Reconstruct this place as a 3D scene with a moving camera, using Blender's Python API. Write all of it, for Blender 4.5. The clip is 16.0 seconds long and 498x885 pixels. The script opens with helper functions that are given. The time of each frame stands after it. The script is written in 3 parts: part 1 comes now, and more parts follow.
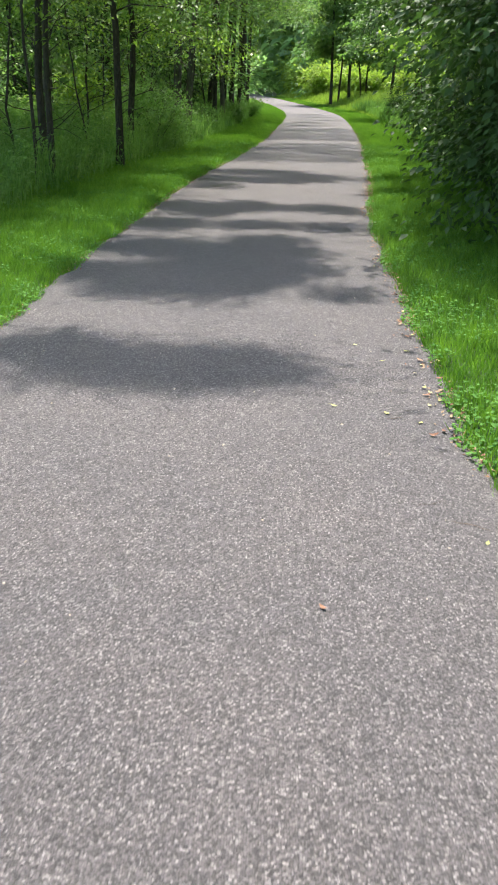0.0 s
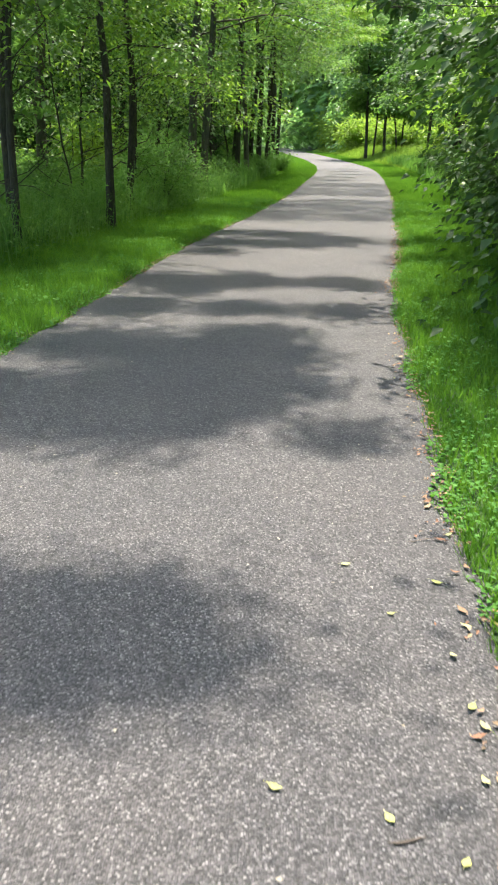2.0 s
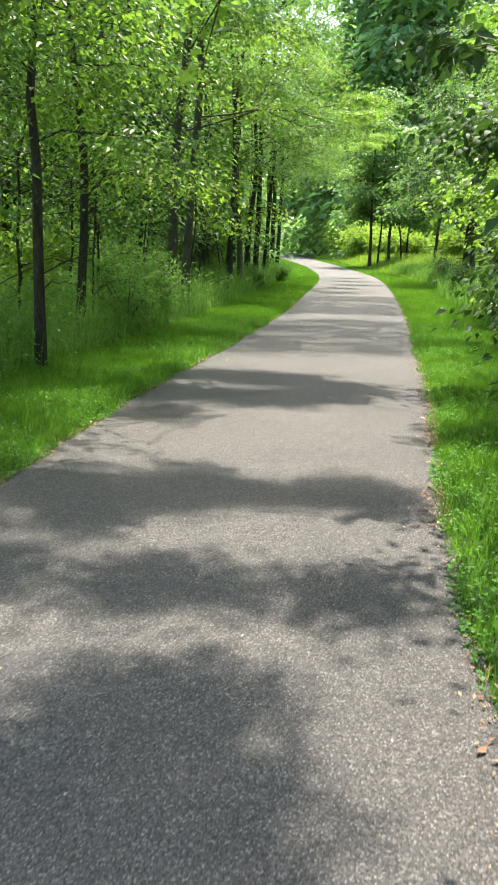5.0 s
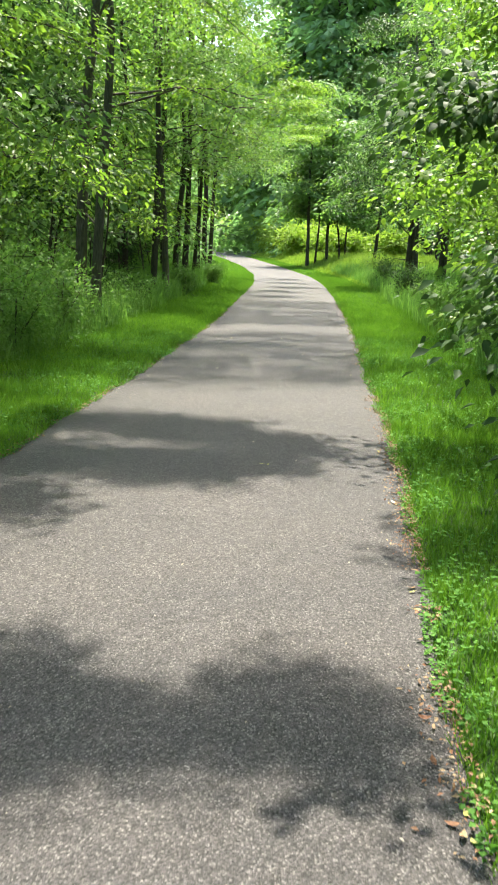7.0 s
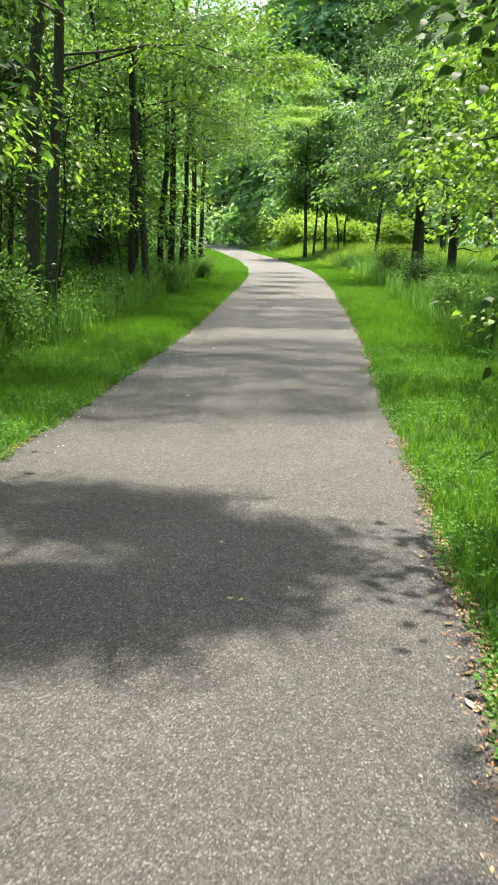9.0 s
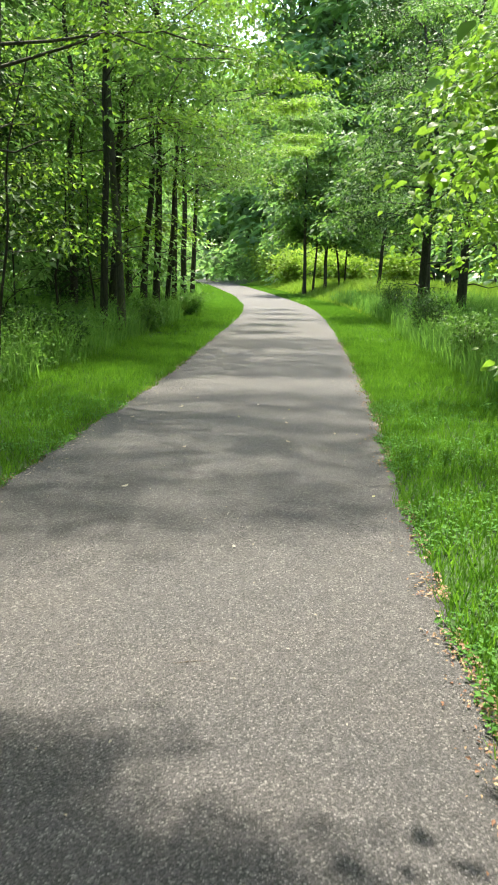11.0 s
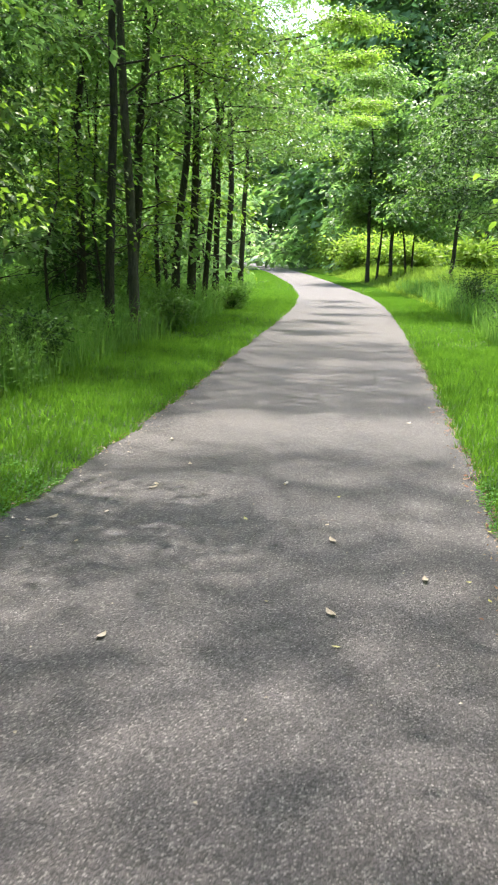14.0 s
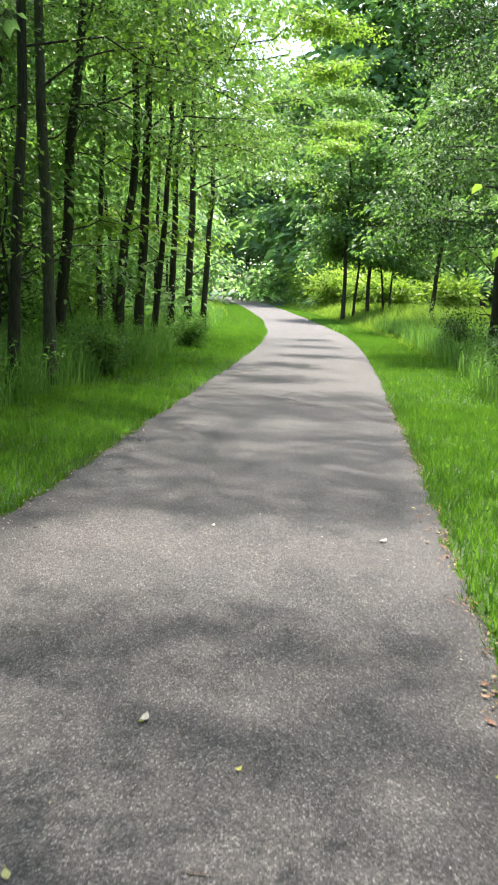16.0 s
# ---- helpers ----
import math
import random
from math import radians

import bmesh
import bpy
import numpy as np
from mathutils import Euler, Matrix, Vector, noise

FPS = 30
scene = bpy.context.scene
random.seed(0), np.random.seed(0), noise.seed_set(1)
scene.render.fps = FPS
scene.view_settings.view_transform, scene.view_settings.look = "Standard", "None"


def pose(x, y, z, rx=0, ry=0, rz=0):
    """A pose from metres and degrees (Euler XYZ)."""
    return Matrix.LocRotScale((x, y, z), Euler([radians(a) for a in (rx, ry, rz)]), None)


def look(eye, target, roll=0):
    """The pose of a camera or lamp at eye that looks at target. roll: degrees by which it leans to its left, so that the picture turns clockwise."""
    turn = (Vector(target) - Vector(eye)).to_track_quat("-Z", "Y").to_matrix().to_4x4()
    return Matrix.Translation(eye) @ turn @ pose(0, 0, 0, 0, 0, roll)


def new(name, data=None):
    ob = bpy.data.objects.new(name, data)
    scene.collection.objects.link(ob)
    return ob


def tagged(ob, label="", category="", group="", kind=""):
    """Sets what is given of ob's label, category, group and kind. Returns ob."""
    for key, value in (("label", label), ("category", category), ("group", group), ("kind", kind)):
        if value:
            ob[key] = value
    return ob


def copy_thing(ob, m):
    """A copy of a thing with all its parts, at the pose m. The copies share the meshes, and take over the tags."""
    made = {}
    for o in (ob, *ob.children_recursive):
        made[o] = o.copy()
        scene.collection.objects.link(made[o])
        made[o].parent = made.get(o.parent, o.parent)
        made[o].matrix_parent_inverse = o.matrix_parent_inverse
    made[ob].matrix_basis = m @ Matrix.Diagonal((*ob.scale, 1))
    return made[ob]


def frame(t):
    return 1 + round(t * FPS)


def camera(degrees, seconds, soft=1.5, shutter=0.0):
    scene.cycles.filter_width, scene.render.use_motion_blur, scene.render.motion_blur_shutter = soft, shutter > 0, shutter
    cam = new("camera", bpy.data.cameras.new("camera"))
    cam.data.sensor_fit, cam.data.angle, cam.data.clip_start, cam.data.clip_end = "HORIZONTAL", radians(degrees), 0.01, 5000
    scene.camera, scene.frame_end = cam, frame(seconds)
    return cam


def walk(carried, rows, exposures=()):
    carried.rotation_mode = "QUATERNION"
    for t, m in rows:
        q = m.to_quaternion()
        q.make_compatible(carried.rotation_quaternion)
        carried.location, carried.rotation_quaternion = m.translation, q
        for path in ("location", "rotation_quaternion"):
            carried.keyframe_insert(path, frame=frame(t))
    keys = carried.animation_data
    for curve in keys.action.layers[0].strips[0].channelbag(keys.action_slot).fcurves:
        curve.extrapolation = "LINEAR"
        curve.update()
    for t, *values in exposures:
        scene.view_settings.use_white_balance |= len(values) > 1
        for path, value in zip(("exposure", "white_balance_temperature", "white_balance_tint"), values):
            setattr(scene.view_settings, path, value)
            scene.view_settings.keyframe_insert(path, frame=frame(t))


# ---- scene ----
import collections
cam = camera(30.2, 16.0, soft=1.8, shutter=0.2)
PATH = [
    (0, (0.064, -0.036, 1.536), (0.058, 1.828, 0.81), 1.5),
    (0.5, (0.152, 0.662, 1.536), (0.147, 2.531, 0.826), 0.9),
    (1, (0.275, 1.314, 1.498), (0.264, 3.199, 0.83), 1.2),
    (1.5, (0.391, 1.985, 1.475), (0.368, 3.883, 0.846), 0.9),
    (2, (0.488, 2.635, 1.447), (0.399, 4.532, 0.821), 1.1),
    (2.5, (0.503, 3.317, 1.449), (0.326, 5.235, 0.912), 0.5),
    (3, (0.554, 3.993, 1.425), (0.371, 5.924, 0.94), 0.7),
    (3.5, (0.565, 4.644, 1.423), (0.365, 6.574, 0.938), 0.9),
    (6, (0.664, 8.155, 1.643), (0.616, 10.116, 1.254), 2.2),
    (6.5, (0.696, 8.809, 1.617), (0.644, 10.761, 1.185), 2.1),
    (7, (0.732, 9.566, 1.639), (0.764, 11.52, 1.215), 2.2),
    (7.5, (0.76, 10.273, 1.622), (0.777, 12.225, 1.184), 2.0),
    (8, (0.823, 11.024, 1.618), (0.857, 12.977, 1.186), 1.6),
    (8.5, (0.899, 11.723, 1.593), (0.935, 13.673, 1.151), 1.5),
    (9, (0.956, 12.466, 1.592), (0.985, 14.417, 1.153), 1.1),
    (11.5, (1.32, 15.91, 1.516), (1.342, 17.878, 1.158), 1.4),
    (12, (1.382, 16.666, 1.521), (1.37, 18.632, 1.151), 1.5),
    (12.5, (1.472, 17.434, 1.504), (1.447, 19.398, 1.123), 2.1),
    (13, (1.51, 18.186, 1.528), (1.449, 20.152, 1.168), 3.0),
    (13.5, (1.558, 18.92, 1.507), (1.396, 20.875, 1.118), 1.8),
    (14, (1.542, 19.627, 1.513), (1.441, 21.585, 1.117), 1.6),
    (14.5, (1.625, 20.387, 1.518), (1.629, 22.355, 1.158), 2.0),
    (15, (1.697, 21.14, 1.518), (1.683, 23.105, 1.147), 2.1),
    (15.5, (1.822, 21.938, 1.5), (1.817, 23.903, 1.126), 2.3),
    (16, (1.883, 22.684, 1.498), (1.83, 24.657, 1.174), 2.9),
]
EXPOSURES = [(0, 2.25, 6500, 13), (1.5, 2.3, 6600, 10), (2, 2.45, 6650, 8), (3, 2.55, 6750, 6), (3.5, 2.5, 6800, 5), (6, 2.75, 6900, 7), (7, 2.65, 6900, 5), (8, 2.65, 6900, 5), (9, 2.5, 6950, 4), (11.5, 2.45, 6900, 3), (12.5, 2.35, 6850, 2), (13.5, 2.6, 6650, 9), (14.3, 2.7, 6600, 12), (15.3, 2.7, 6550, 12), (16, 2.55, 6550, 11)]
walk(cam, [(t, look(eye, target, roll)) for t, eye, target, roll in PATH], EXPOSURES)

# ---- light ----
SUN_EL, SUN_AZ = 64.0, 78.0        # degrees; azimuth from +x towards +y
sun_way = Vector((math.cos(radians(SUN_EL)) * math.cos(radians(SUN_AZ)),
                  math.cos(radians(SUN_EL)) * math.sin(radians(SUN_AZ)), math.sin(radians(SUN_EL))))
world = bpy.data.worlds.new("sky")
scene.world = world
world.use_nodes = True
sky = world.node_tree.nodes.new("ShaderNodeTexSky")
sky.sky_type, sky.sun_disc = "NISHITA", False
sky.sun_elevation, sky.sun_rotation = radians(SUN_EL), radians(90 - SUN_AZ)
sky.air_density, sky.dust_density = 1.0, 2.0
back = world.node_tree.nodes["Background"]
back.inputs["Strength"].default_value = 0.15
world.node_tree.links.new(sky.outputs["Color"], back.inputs["Color"])
sun = new("sun", bpy.data.lights.new("sun", "SUN"))
sun.data.energy, sun.data.angle, sun.data.color = 2.1, radians(0.9), (1.0, 0.95, 0.86)
sun.matrix_world = look((0, 0, 30), Vector((0, 0, 30)) - sun_way)

# ---- materials ----


def material(name):
    m = bpy.data.materials.new(name)
    m.use_nodes = True
    return m, m.node_tree.nodes, m.node_tree.links, m.node_tree.nodes["Principled BSDF"]


def ramp_node(nodes, stops):
    r = nodes.new("ShaderNodeValToRGB")
    while len(r.color_ramp.elements) < len(stops):
        r.color_ramp.elements.new(0.5)
    for e, (p, c) in zip(r.color_ramp.elements, stops):
        e.position, e.color = p, (*c, 1)
    return r


def noise_node(nodes, links, coords, scale, detail=4.0, rough=0.6):
    n = nodes.new("ShaderNodeTexNoise")
    n.inputs["Scale"].default_value, n.inputs["Detail"].default_value, n.inputs["Roughness"].default_value = scale, detail, rough
    links.new(coords, n.inputs["Vector"])
    return n


def mix_node(nodes, links, how, fac, a, b):
    m = nodes.new("ShaderNodeMix")
    m.data_type, m.blend_type = "RGBA", how
    for socket, value in ((m.inputs["Factor"], fac), (m.inputs["A"], a), (m.inputs["B"], b)):
        if isinstance(value, (int, float)):
            socket.default_value = value
        elif isinstance(value, tuple):
            socket.default_value = (*value, 1)
        else:
            links.new(value, socket)
    return m.outputs["Result"]


def bump_node(nodes, links, height, strength, distance, shader):
    b = nodes.new("ShaderNodeBump")
    b.inputs["Strength"].default_value, b.inputs["Distance"].default_value = strength, distance
    links.new(height, b.inputs["Height"])
    links.new(b.outputs["Normal"], shader.inputs["Normal"])


def asphalt_material():
    m, nodes, links, bsdf = material("worn_asphalt")
    co = nodes.new("ShaderNodeNewGeometry").outputs["Position"]
    cells = nodes.new("ShaderNodeTexVoronoi")
    cells.inputs["Scale"].default_value = 160
    links.new(co, cells.inputs["Vector"])
    split = nodes.new("ShaderNodeSeparateColor")
    links.new(cells.outputs["Color"], split.inputs["Color"])
    stones = ramp_node(nodes, [(0.0, (0.035, 0.032, 0.032)), (0.35, (0.068, 0.062, 0.062)), (0.75, (0.11, 0.101, 0.1)), (0.9, (0.16, 0.148, 0.144)), (1.0, (0.29, 0.27, 0.262))])
    links.new(split.outputs["Red"], stones.inputs["Fac"])
    gaps = ramp_node(nodes, [(0.0, (1, 1, 1)), (0.55, (0.92, 0.92, 0.92)), (0.85, (0.4, 0.4, 0.4))])
    links.new(cells.outputs["Distance"], gaps.inputs["Fac"])
    near = mix_node(nodes, links, "MULTIPLY", 1.0, stones.outputs["Color"], gaps.outputs["Color"])
    broad = noise_node(nodes, links, co, 0.9, 5)
    tone = ramp_node(nodes, [(0.3, (0.86, 0.86, 0.88)), (0.7, (1.12, 1.08, 1.06))])
    links.new(broad.outputs["Fac"], tone.inputs["Fac"])
    mid = noise_node(nodes, links, co, 14, 4)
    tone2 = ramp_node(nodes, [(0.3, (0.85, 0.85, 0.85)), (0.7, (1.13, 1.13, 1.13))])
    links.new(mid.outputs["Fac"], tone2.inputs["Fac"])
    c = mix_node(nodes, links, "MULTIPLY", 1.0, near, tone.outputs["Color"])
    c = mix_node(nodes, links, "MULTIPLY", 1.0, c, tone2.outputs["Color"])
    links.new(c, bsdf.inputs["Base Color"])
    bsdf.inputs["Roughness"].default_value = 0.78
    bump_node(nodes, links, cells.outputs["Distance"], 1.0, -0.006, bsdf)
    return m


def ground_material():
    m, nodes, links, bsdf = material("turf_soil")
    co = nodes.new("ShaderNodeNewGeometry").outputs["Position"]
    fine = noise_node(nodes, links, co, 26, 6)
    broad = noise_node(nodes, links, co, 0.7, 4)
    a = ramp_node(nodes, [(0.3, (0.018, 0.03, 0.008)), (0.55, (0.04, 0.09, 0.015)), (0.75, (0.07, 0.14, 0.025))])
    links.new(fine.outputs["Fac"], a.inputs["Fac"])
    b = ramp_node(nodes, [(0.35, (0.7, 0.75, 0.7)), (0.7, (1.15, 1.1, 0.9))])
    links.new(broad.outputs["Fac"], b.inputs["Fac"])
    links.new(mix_node(nodes, links, "MULTIPLY", 1.0, a.outputs["Color"], b.outputs["Color"]), bsdf.inputs["Base Color"])
    bsdf.inputs["Roughness"].default_value = 0.95
    bump_node(nodes, links, fine.outputs["Fac"], 0.7, 0.03, bsdf)
    return m


def leaf_material(name, dark, light, through_share=0.4, gloss=0.45, patch=0.6):
    """Thin green tissue: some light passes through; hue varies blade by blade and patch by patch."""
    m, nodes, links, bsdf = material(name)
    geo = nodes.new("ShaderNodeNewGeometry")
    broad = noise_node(nodes, links, geo.outputs["Position"], patch, 3)
    add = nodes.new("ShaderNodeMath")
    add.operation = "MULTIPLY_ADD"
    links.new(broad.outputs["Fac"], add.inputs[0])
    add.inputs[1].default_value = 1.3
    half = nodes.new("ShaderNodeMath")
    half.operation = "MULTIPLY_ADD"
    links.new(geo.outputs["Random Per Island"], half.inputs[0])
    half.inputs[1].default_value, half.inputs[2].default_value = 0.6, -0.45
    links.new(half.outputs[0], add.inputs[2])
    r = ramp_node(nodes, [(0.1, dark), (0.85, light)])
    links.new(add.outputs[0], r.inputs["Fac"])
    links.new(r.outputs["Color"], bsdf.inputs["Base Color"])
    bsdf.inputs["Roughness"].default_value = gloss
    bsdf.inputs["Specular IOR Level"].default_value = 0.2
    tr = nodes.new("ShaderNodeBsdfTranslucent")
    warm = mix_node(nodes, links, "MULTIPLY", 1.0, r.outputs["Color"], (1.15, 1.35, 0.7))
    links.new(warm, tr.inputs["Color"])
    mixed = nodes.new("ShaderNodeMixShader")
    mixed.inputs["Fac"].default_value = through_share
    links.new(bsdf.outputs[0], mixed.inputs[1])
    links.new(tr.outputs[0], mixed.inputs[2])
    links.new(mixed.outputs[0], nodes["Material Output"].inputs["Surface"])
    return m


def bark_material(name, dark, light):
    m, nodes, links, bsdf = material(name)
    co = nodes.new("ShaderNodeTexCoord").outputs["Object"]
    grow = nodes.new("ShaderNodeMapping")
    grow.inputs["Scale"].default_value = (1, 1, 0.18)
    links.new(co, grow.inputs["Vector"])
    furrow = noise_node(nodes, links, grow.outputs["Vector"], 45, 6, 0.7)
    moss = noise_node(nodes, links, co, 2.2, 4)
    r = ramp_node(nodes, [(0.32, dark), (0.68, light)])
    links.new(furrow.outputs["Fac"], r.inputs["Fac"])
    tone = ramp_node(nodes, [(0.4, (1, 1, 1)), (0.7, (0.75, 0.9, 0.6))])
    links.new(moss.outputs["Fac"], tone.inputs["Fac"])
    links.new(mix_node(nodes, links, "MULTIPLY", 1.0, r.outputs["Color"], tone.outputs["Color"]), bsdf.inputs["Base Color"])
    bsdf.inputs["Roughness"].default_value = 0.9
    bump_node(nodes, links, furrow.outputs["Fac"], 1.0, 0.02, bsdf)
    return m


def litter_material(name, stops, rough=0.7):
    """Dry leaf, twig or chip: one hue of a few for each piece, with veins and blotches."""
    m, nodes, links, bsdf = material(name)
    pick = nodes.new("ShaderNodeObjectInfo").outputs["Random"]
    geo = nodes.new("ShaderNodeNewGeometry")
    add = nodes.new("ShaderNodeMath")
    add.operation = "ADD"
    links.new(pick, add.inputs[0])
    links.new(geo.outputs["Random Per Island"], add.inputs[1])
    frac = nodes.new("ShaderNodeMath")
    frac.operation = "FRACT"
    links.new(add.outputs[0], frac.inputs[0])
    r = ramp_node(nodes, stops)
    links.new(frac.outputs[0], r.inputs["Fac"])
    spots = noise_node(nodes, links, geo.outputs["Position"], 160, 3)
    t = ramp_node(nodes, [(0.35, (0.65, 0.6, 0.55)), (0.6, (1.05, 1.05, 1.0))])
    links.new(spots.outputs["Fac"], t.inputs["Fac"])
    links.new(mix_node(nodes, links, "MULTIPLY", 1.0, r.outputs["Color"], t.outputs["Color"]), bsdf.inputs["Base Color"])
    bsdf.inputs["Roughness"].default_value = rough
    return m


ASPHALT = asphalt_material()
SOIL = ground_material()
TURF = leaf_material("mown_grass", (0.068, 0.155, 0.022), (0.18, 0.32, 0.045), 0.45, 0.5, 2.2)
CLOVER = leaf_material("clover_green", (0.06, 0.17, 0.03), (0.13, 0.28, 0.06), 0.35, 0.85, 1.5)
WEED = leaf_material("tall_grass_green", (0.09, 0.18, 0.05), (0.21, 0.35, 0.1), 0.45, 0.5, 0.5)
MEADOW = leaf_material("meadow_green", (0.17, 0.26, 0.04), (0.33, 0.42, 0.09), 0.45, 0.5, 0.25)
LEAF = leaf_material("leaf_green", (0.075, 0.145, 0.045), (0.185, 0.295, 0.095), 0.48, 0.4, 0.5)
# deep green of dense crowns, with part of their shade put into the colour
LEAF_DARK = leaf_material("leaf_dark_shaded", (0.03, 0.065, 0.022), (0.075, 0.14, 0.04), 0.25, 0.6, 0.6)
LEAF_BRIGHT = leaf_material("leaf_yellow_green", (0.11, 0.19, 0.032), (0.25, 0.36, 0.07), 0.52, 0.35, 0.6)
# pale blue-green: the haze of distance is put into this leaf colour
LEAF_FAR = leaf_material("leaf_haze_green", (0.13, 0.22, 0.11), (0.27, 0.39, 0.2), 0.68, 0.5, 0.3)
BARK = bark_material("dark_bark", (0.018, 0.014, 0.011), (0.075, 0.06, 0.045))
BARK_GREY = bark_material("grey_bark", (0.04, 0.035, 0.028), (0.13, 0.11, 0.085))
FALLEN = litter_material("fallen_leaf_yellow", [(0.0, (0.5, 0.45, 0.09)), (0.35, (0.4, 0.42, 0.13)), (0.6, (0.55, 0.5, 0.26)), (1.0, (0.3, 0.32, 0.1))])
DRY = litter_material("dry_leaf_brown", [(0.0, (0.2, 0.08, 0.04)), (0.4, (0.3, 0.15, 0.08)), (0.7, (0.42, 0.3, 0.17)), (1.0, (0.14, 0.08, 0.05))])
CHIP = litter_material("bleached_wood", [(0.0, (0.5, 0.45, 0.38)), (0.6, (0.36, 0.3, 0.22)), (1.0, (0.55, 0.52, 0.47))])
TWIG = litter_material("twig_bark", [(0.0, (0.05, 0.035, 0.028)), (1.0, (0.12, 0.085, 0.06))])

# ---- mesh helpers ----
rng = np.random.default_rng(7)


def mesh_of(name, verts, faces, mat, smooth=False):
    """A mesh from an array of places and one of corners, all faces with as many corners."""
    me = bpy.data.meshes.new(name)
    verts, faces = np.asarray(verts, np.float32), np.asarray(faces, np.int32)
    k = faces.shape[1]
    me.vertices.add(len(verts))
    me.vertices.foreach_set("co", verts.ravel())
    me.loops.add(faces.size)
    me.loops.foreach_set("vertex_index", faces.ravel())
    me.polygons.add(len(faces))
    me.polygons.foreach_set("loop_start", np.arange(0, faces.size, k, dtype=np.int32))
    if smooth:
        me.polygons.foreach_set("use_smooth", np.ones(len(faces), bool))
    me.update(calc_edges=True)
    me.materials.append(mat)
    return me


def part(name, mesh, parent):
    ob = new(name, mesh)
    ob.parent = parent
    return ob


def unit(v):
    return v / np.maximum(np.linalg.norm(v, axis=-1, keepdims=True), 1e-9)


def leaf_shapes(places, ways, length, width, gen):
    """Rounder leaves of four triangles with a pointed tip, for boughs close to the path."""
    n = len(places)
    ways = unit(ways)
    side = unit(np.cross(ways, unit(gen.normal(0, 0.5, (n, 3)) + (0, 0, 1))))
    above = np.cross(side, ways)
    ln, wd = length[:, None], width[:, None]
    low, high = places + ways * ln * 0.28 + above * wd * 0.14, places + ways * ln * 0.62 + above * wd * 0.1
    v = np.stack([places, low + side * wd * 0.5, high + side * wd * 0.4, places + ways * ln - above * ln * 0.12, high - side * wd * 0.4, low - side * wd * 0.5], 1).reshape(-1, 3)
    b = np.arange(n)[:, None] * 6
    return v, np.concatenate([b + [0, 1, 5], b + [1, 2, 5], b + [2, 4, 5], b + [2, 3, 4]], 1).reshape(-1, 3)


def leaf_field(places, ways, length, width, fold=0.25, lie=0.6, gen=rng):
    """Folded rhombic leaves: base at places, tip along ways; lie: how level the blades lie."""
    n = len(places)
    ways = unit(ways)
    ref = unit(np.stack([gen.normal(0, 1 - lie, n), gen.normal(0, 1 - lie, n), np.ones(n)], 1))
    side = unit(np.cross(ways, ref))
    above = np.cross(side, ways)
    ln, wd = np.broadcast_to(length, n)[:, None], np.broadcast_to(width, n)[:, None]
    mid = places + ways * ln * 0.45 + above * wd * fold
    tip = places + ways * ln - above * ln * 0.12
    v = np.stack([places, mid + side * wd / 2, tip, mid - side * wd / 2], 1).reshape(-1, 3)
    b = np.arange(n)[:, None] * 4
    f = np.concatenate([b + [0, 1, 2], b + [0, 2, 3]], 1).reshape(-1, 3)
    return v, f


def blades(places, height, width, lean, gen=rng, bent=False):
    """Grass blades, each one triangle, or three where bent."""
    n = len(places)
    az = gen.uniform(0, 2 * math.pi, n)
    out = np.stack([np.cos(az), np.sin(az), np.zeros(n)], 1)
    turn = gen.uniform(0, 2 * math.pi, n)
    side = np.stack([np.cos(turn), np.sin(turn), np.zeros(n)], 1) * (width / 2)[:, None]
    up = np.array([0, 0, 1.0])
    far = (height * gen.uniform(0.1, 1, n) * lean)[:, None] * out
    if not bent:
        v = np.stack([places - side, places + side, places + far + up * height[:, None]], 1).reshape(-1, 3)
        return v, np.arange(3 * n).reshape(-1, 3)
    mid = places + far * 0.3 + up * (height * 0.62)[:, None]
    v = np.stack([places - side, places + side, mid - side * 0.8, mid + side * 0.8, places + far + up * height[:, None]], 1).reshape(-1, 3)
    b = np.arange(n)[:, None] * 5
    return v, np.concatenate([b + [0, 1, 3], b + [0, 3, 2], b + [2, 3, 4]], 1).reshape(-1, 3)


def tube(points, radii, sides=7):
    """A tapered tube along points."""
    p = np.asarray(points, float)
    d = unit(np.gradient(p, axis=0))
    ref = np.array([1.0, 0, 0]) if abs(d[0, 0]) < 0.8 else np.array([0, 1.0, 0])
    a = unit(np.cross(d, ref))
    b = np.cross(d, a)
    ang = np.arange(sides) * 2 * math.pi / sides
    v = (p[:, None] + np.asarray(radii)[:, None, None] * (np.cos(ang)[None, :, None] * a[:, None] + np.sin(ang)[None, :, None] * b[:, None])).reshape(-1, 3)
    i, j = np.meshgrid(np.arange(len(p) - 1), np.arange(sides), indexing="ij")
    k = (j + 1) % sides
    f = np.stack([i * sides + j, i * sides + k, (i + 1) * sides + k, (i + 1) * sides + j], -1).reshape(-1, 4)
    return v, f


def joined(pieces):
    vs, fs, n = [], [], 0
    for v, f in pieces:
        vs.append(v)
        fs.append(f + n)
        n += len(v)
    return np.concatenate(vs), np.concatenate(fs)


def wave(x, y, s, seed=0.0):
    """A cheap smooth noise of about -1 to 1."""
    return (np.sin(x * s + seed) * np.cos(y * s * 1.3 + 1.7 * seed) + 0.6 * np.sin(x * s * 2.3 - y * s * 1.9 + seed * 3) + 0.4 * np.cos(x * s * 4.1 + y * s * 3.7 + seed)) / 2


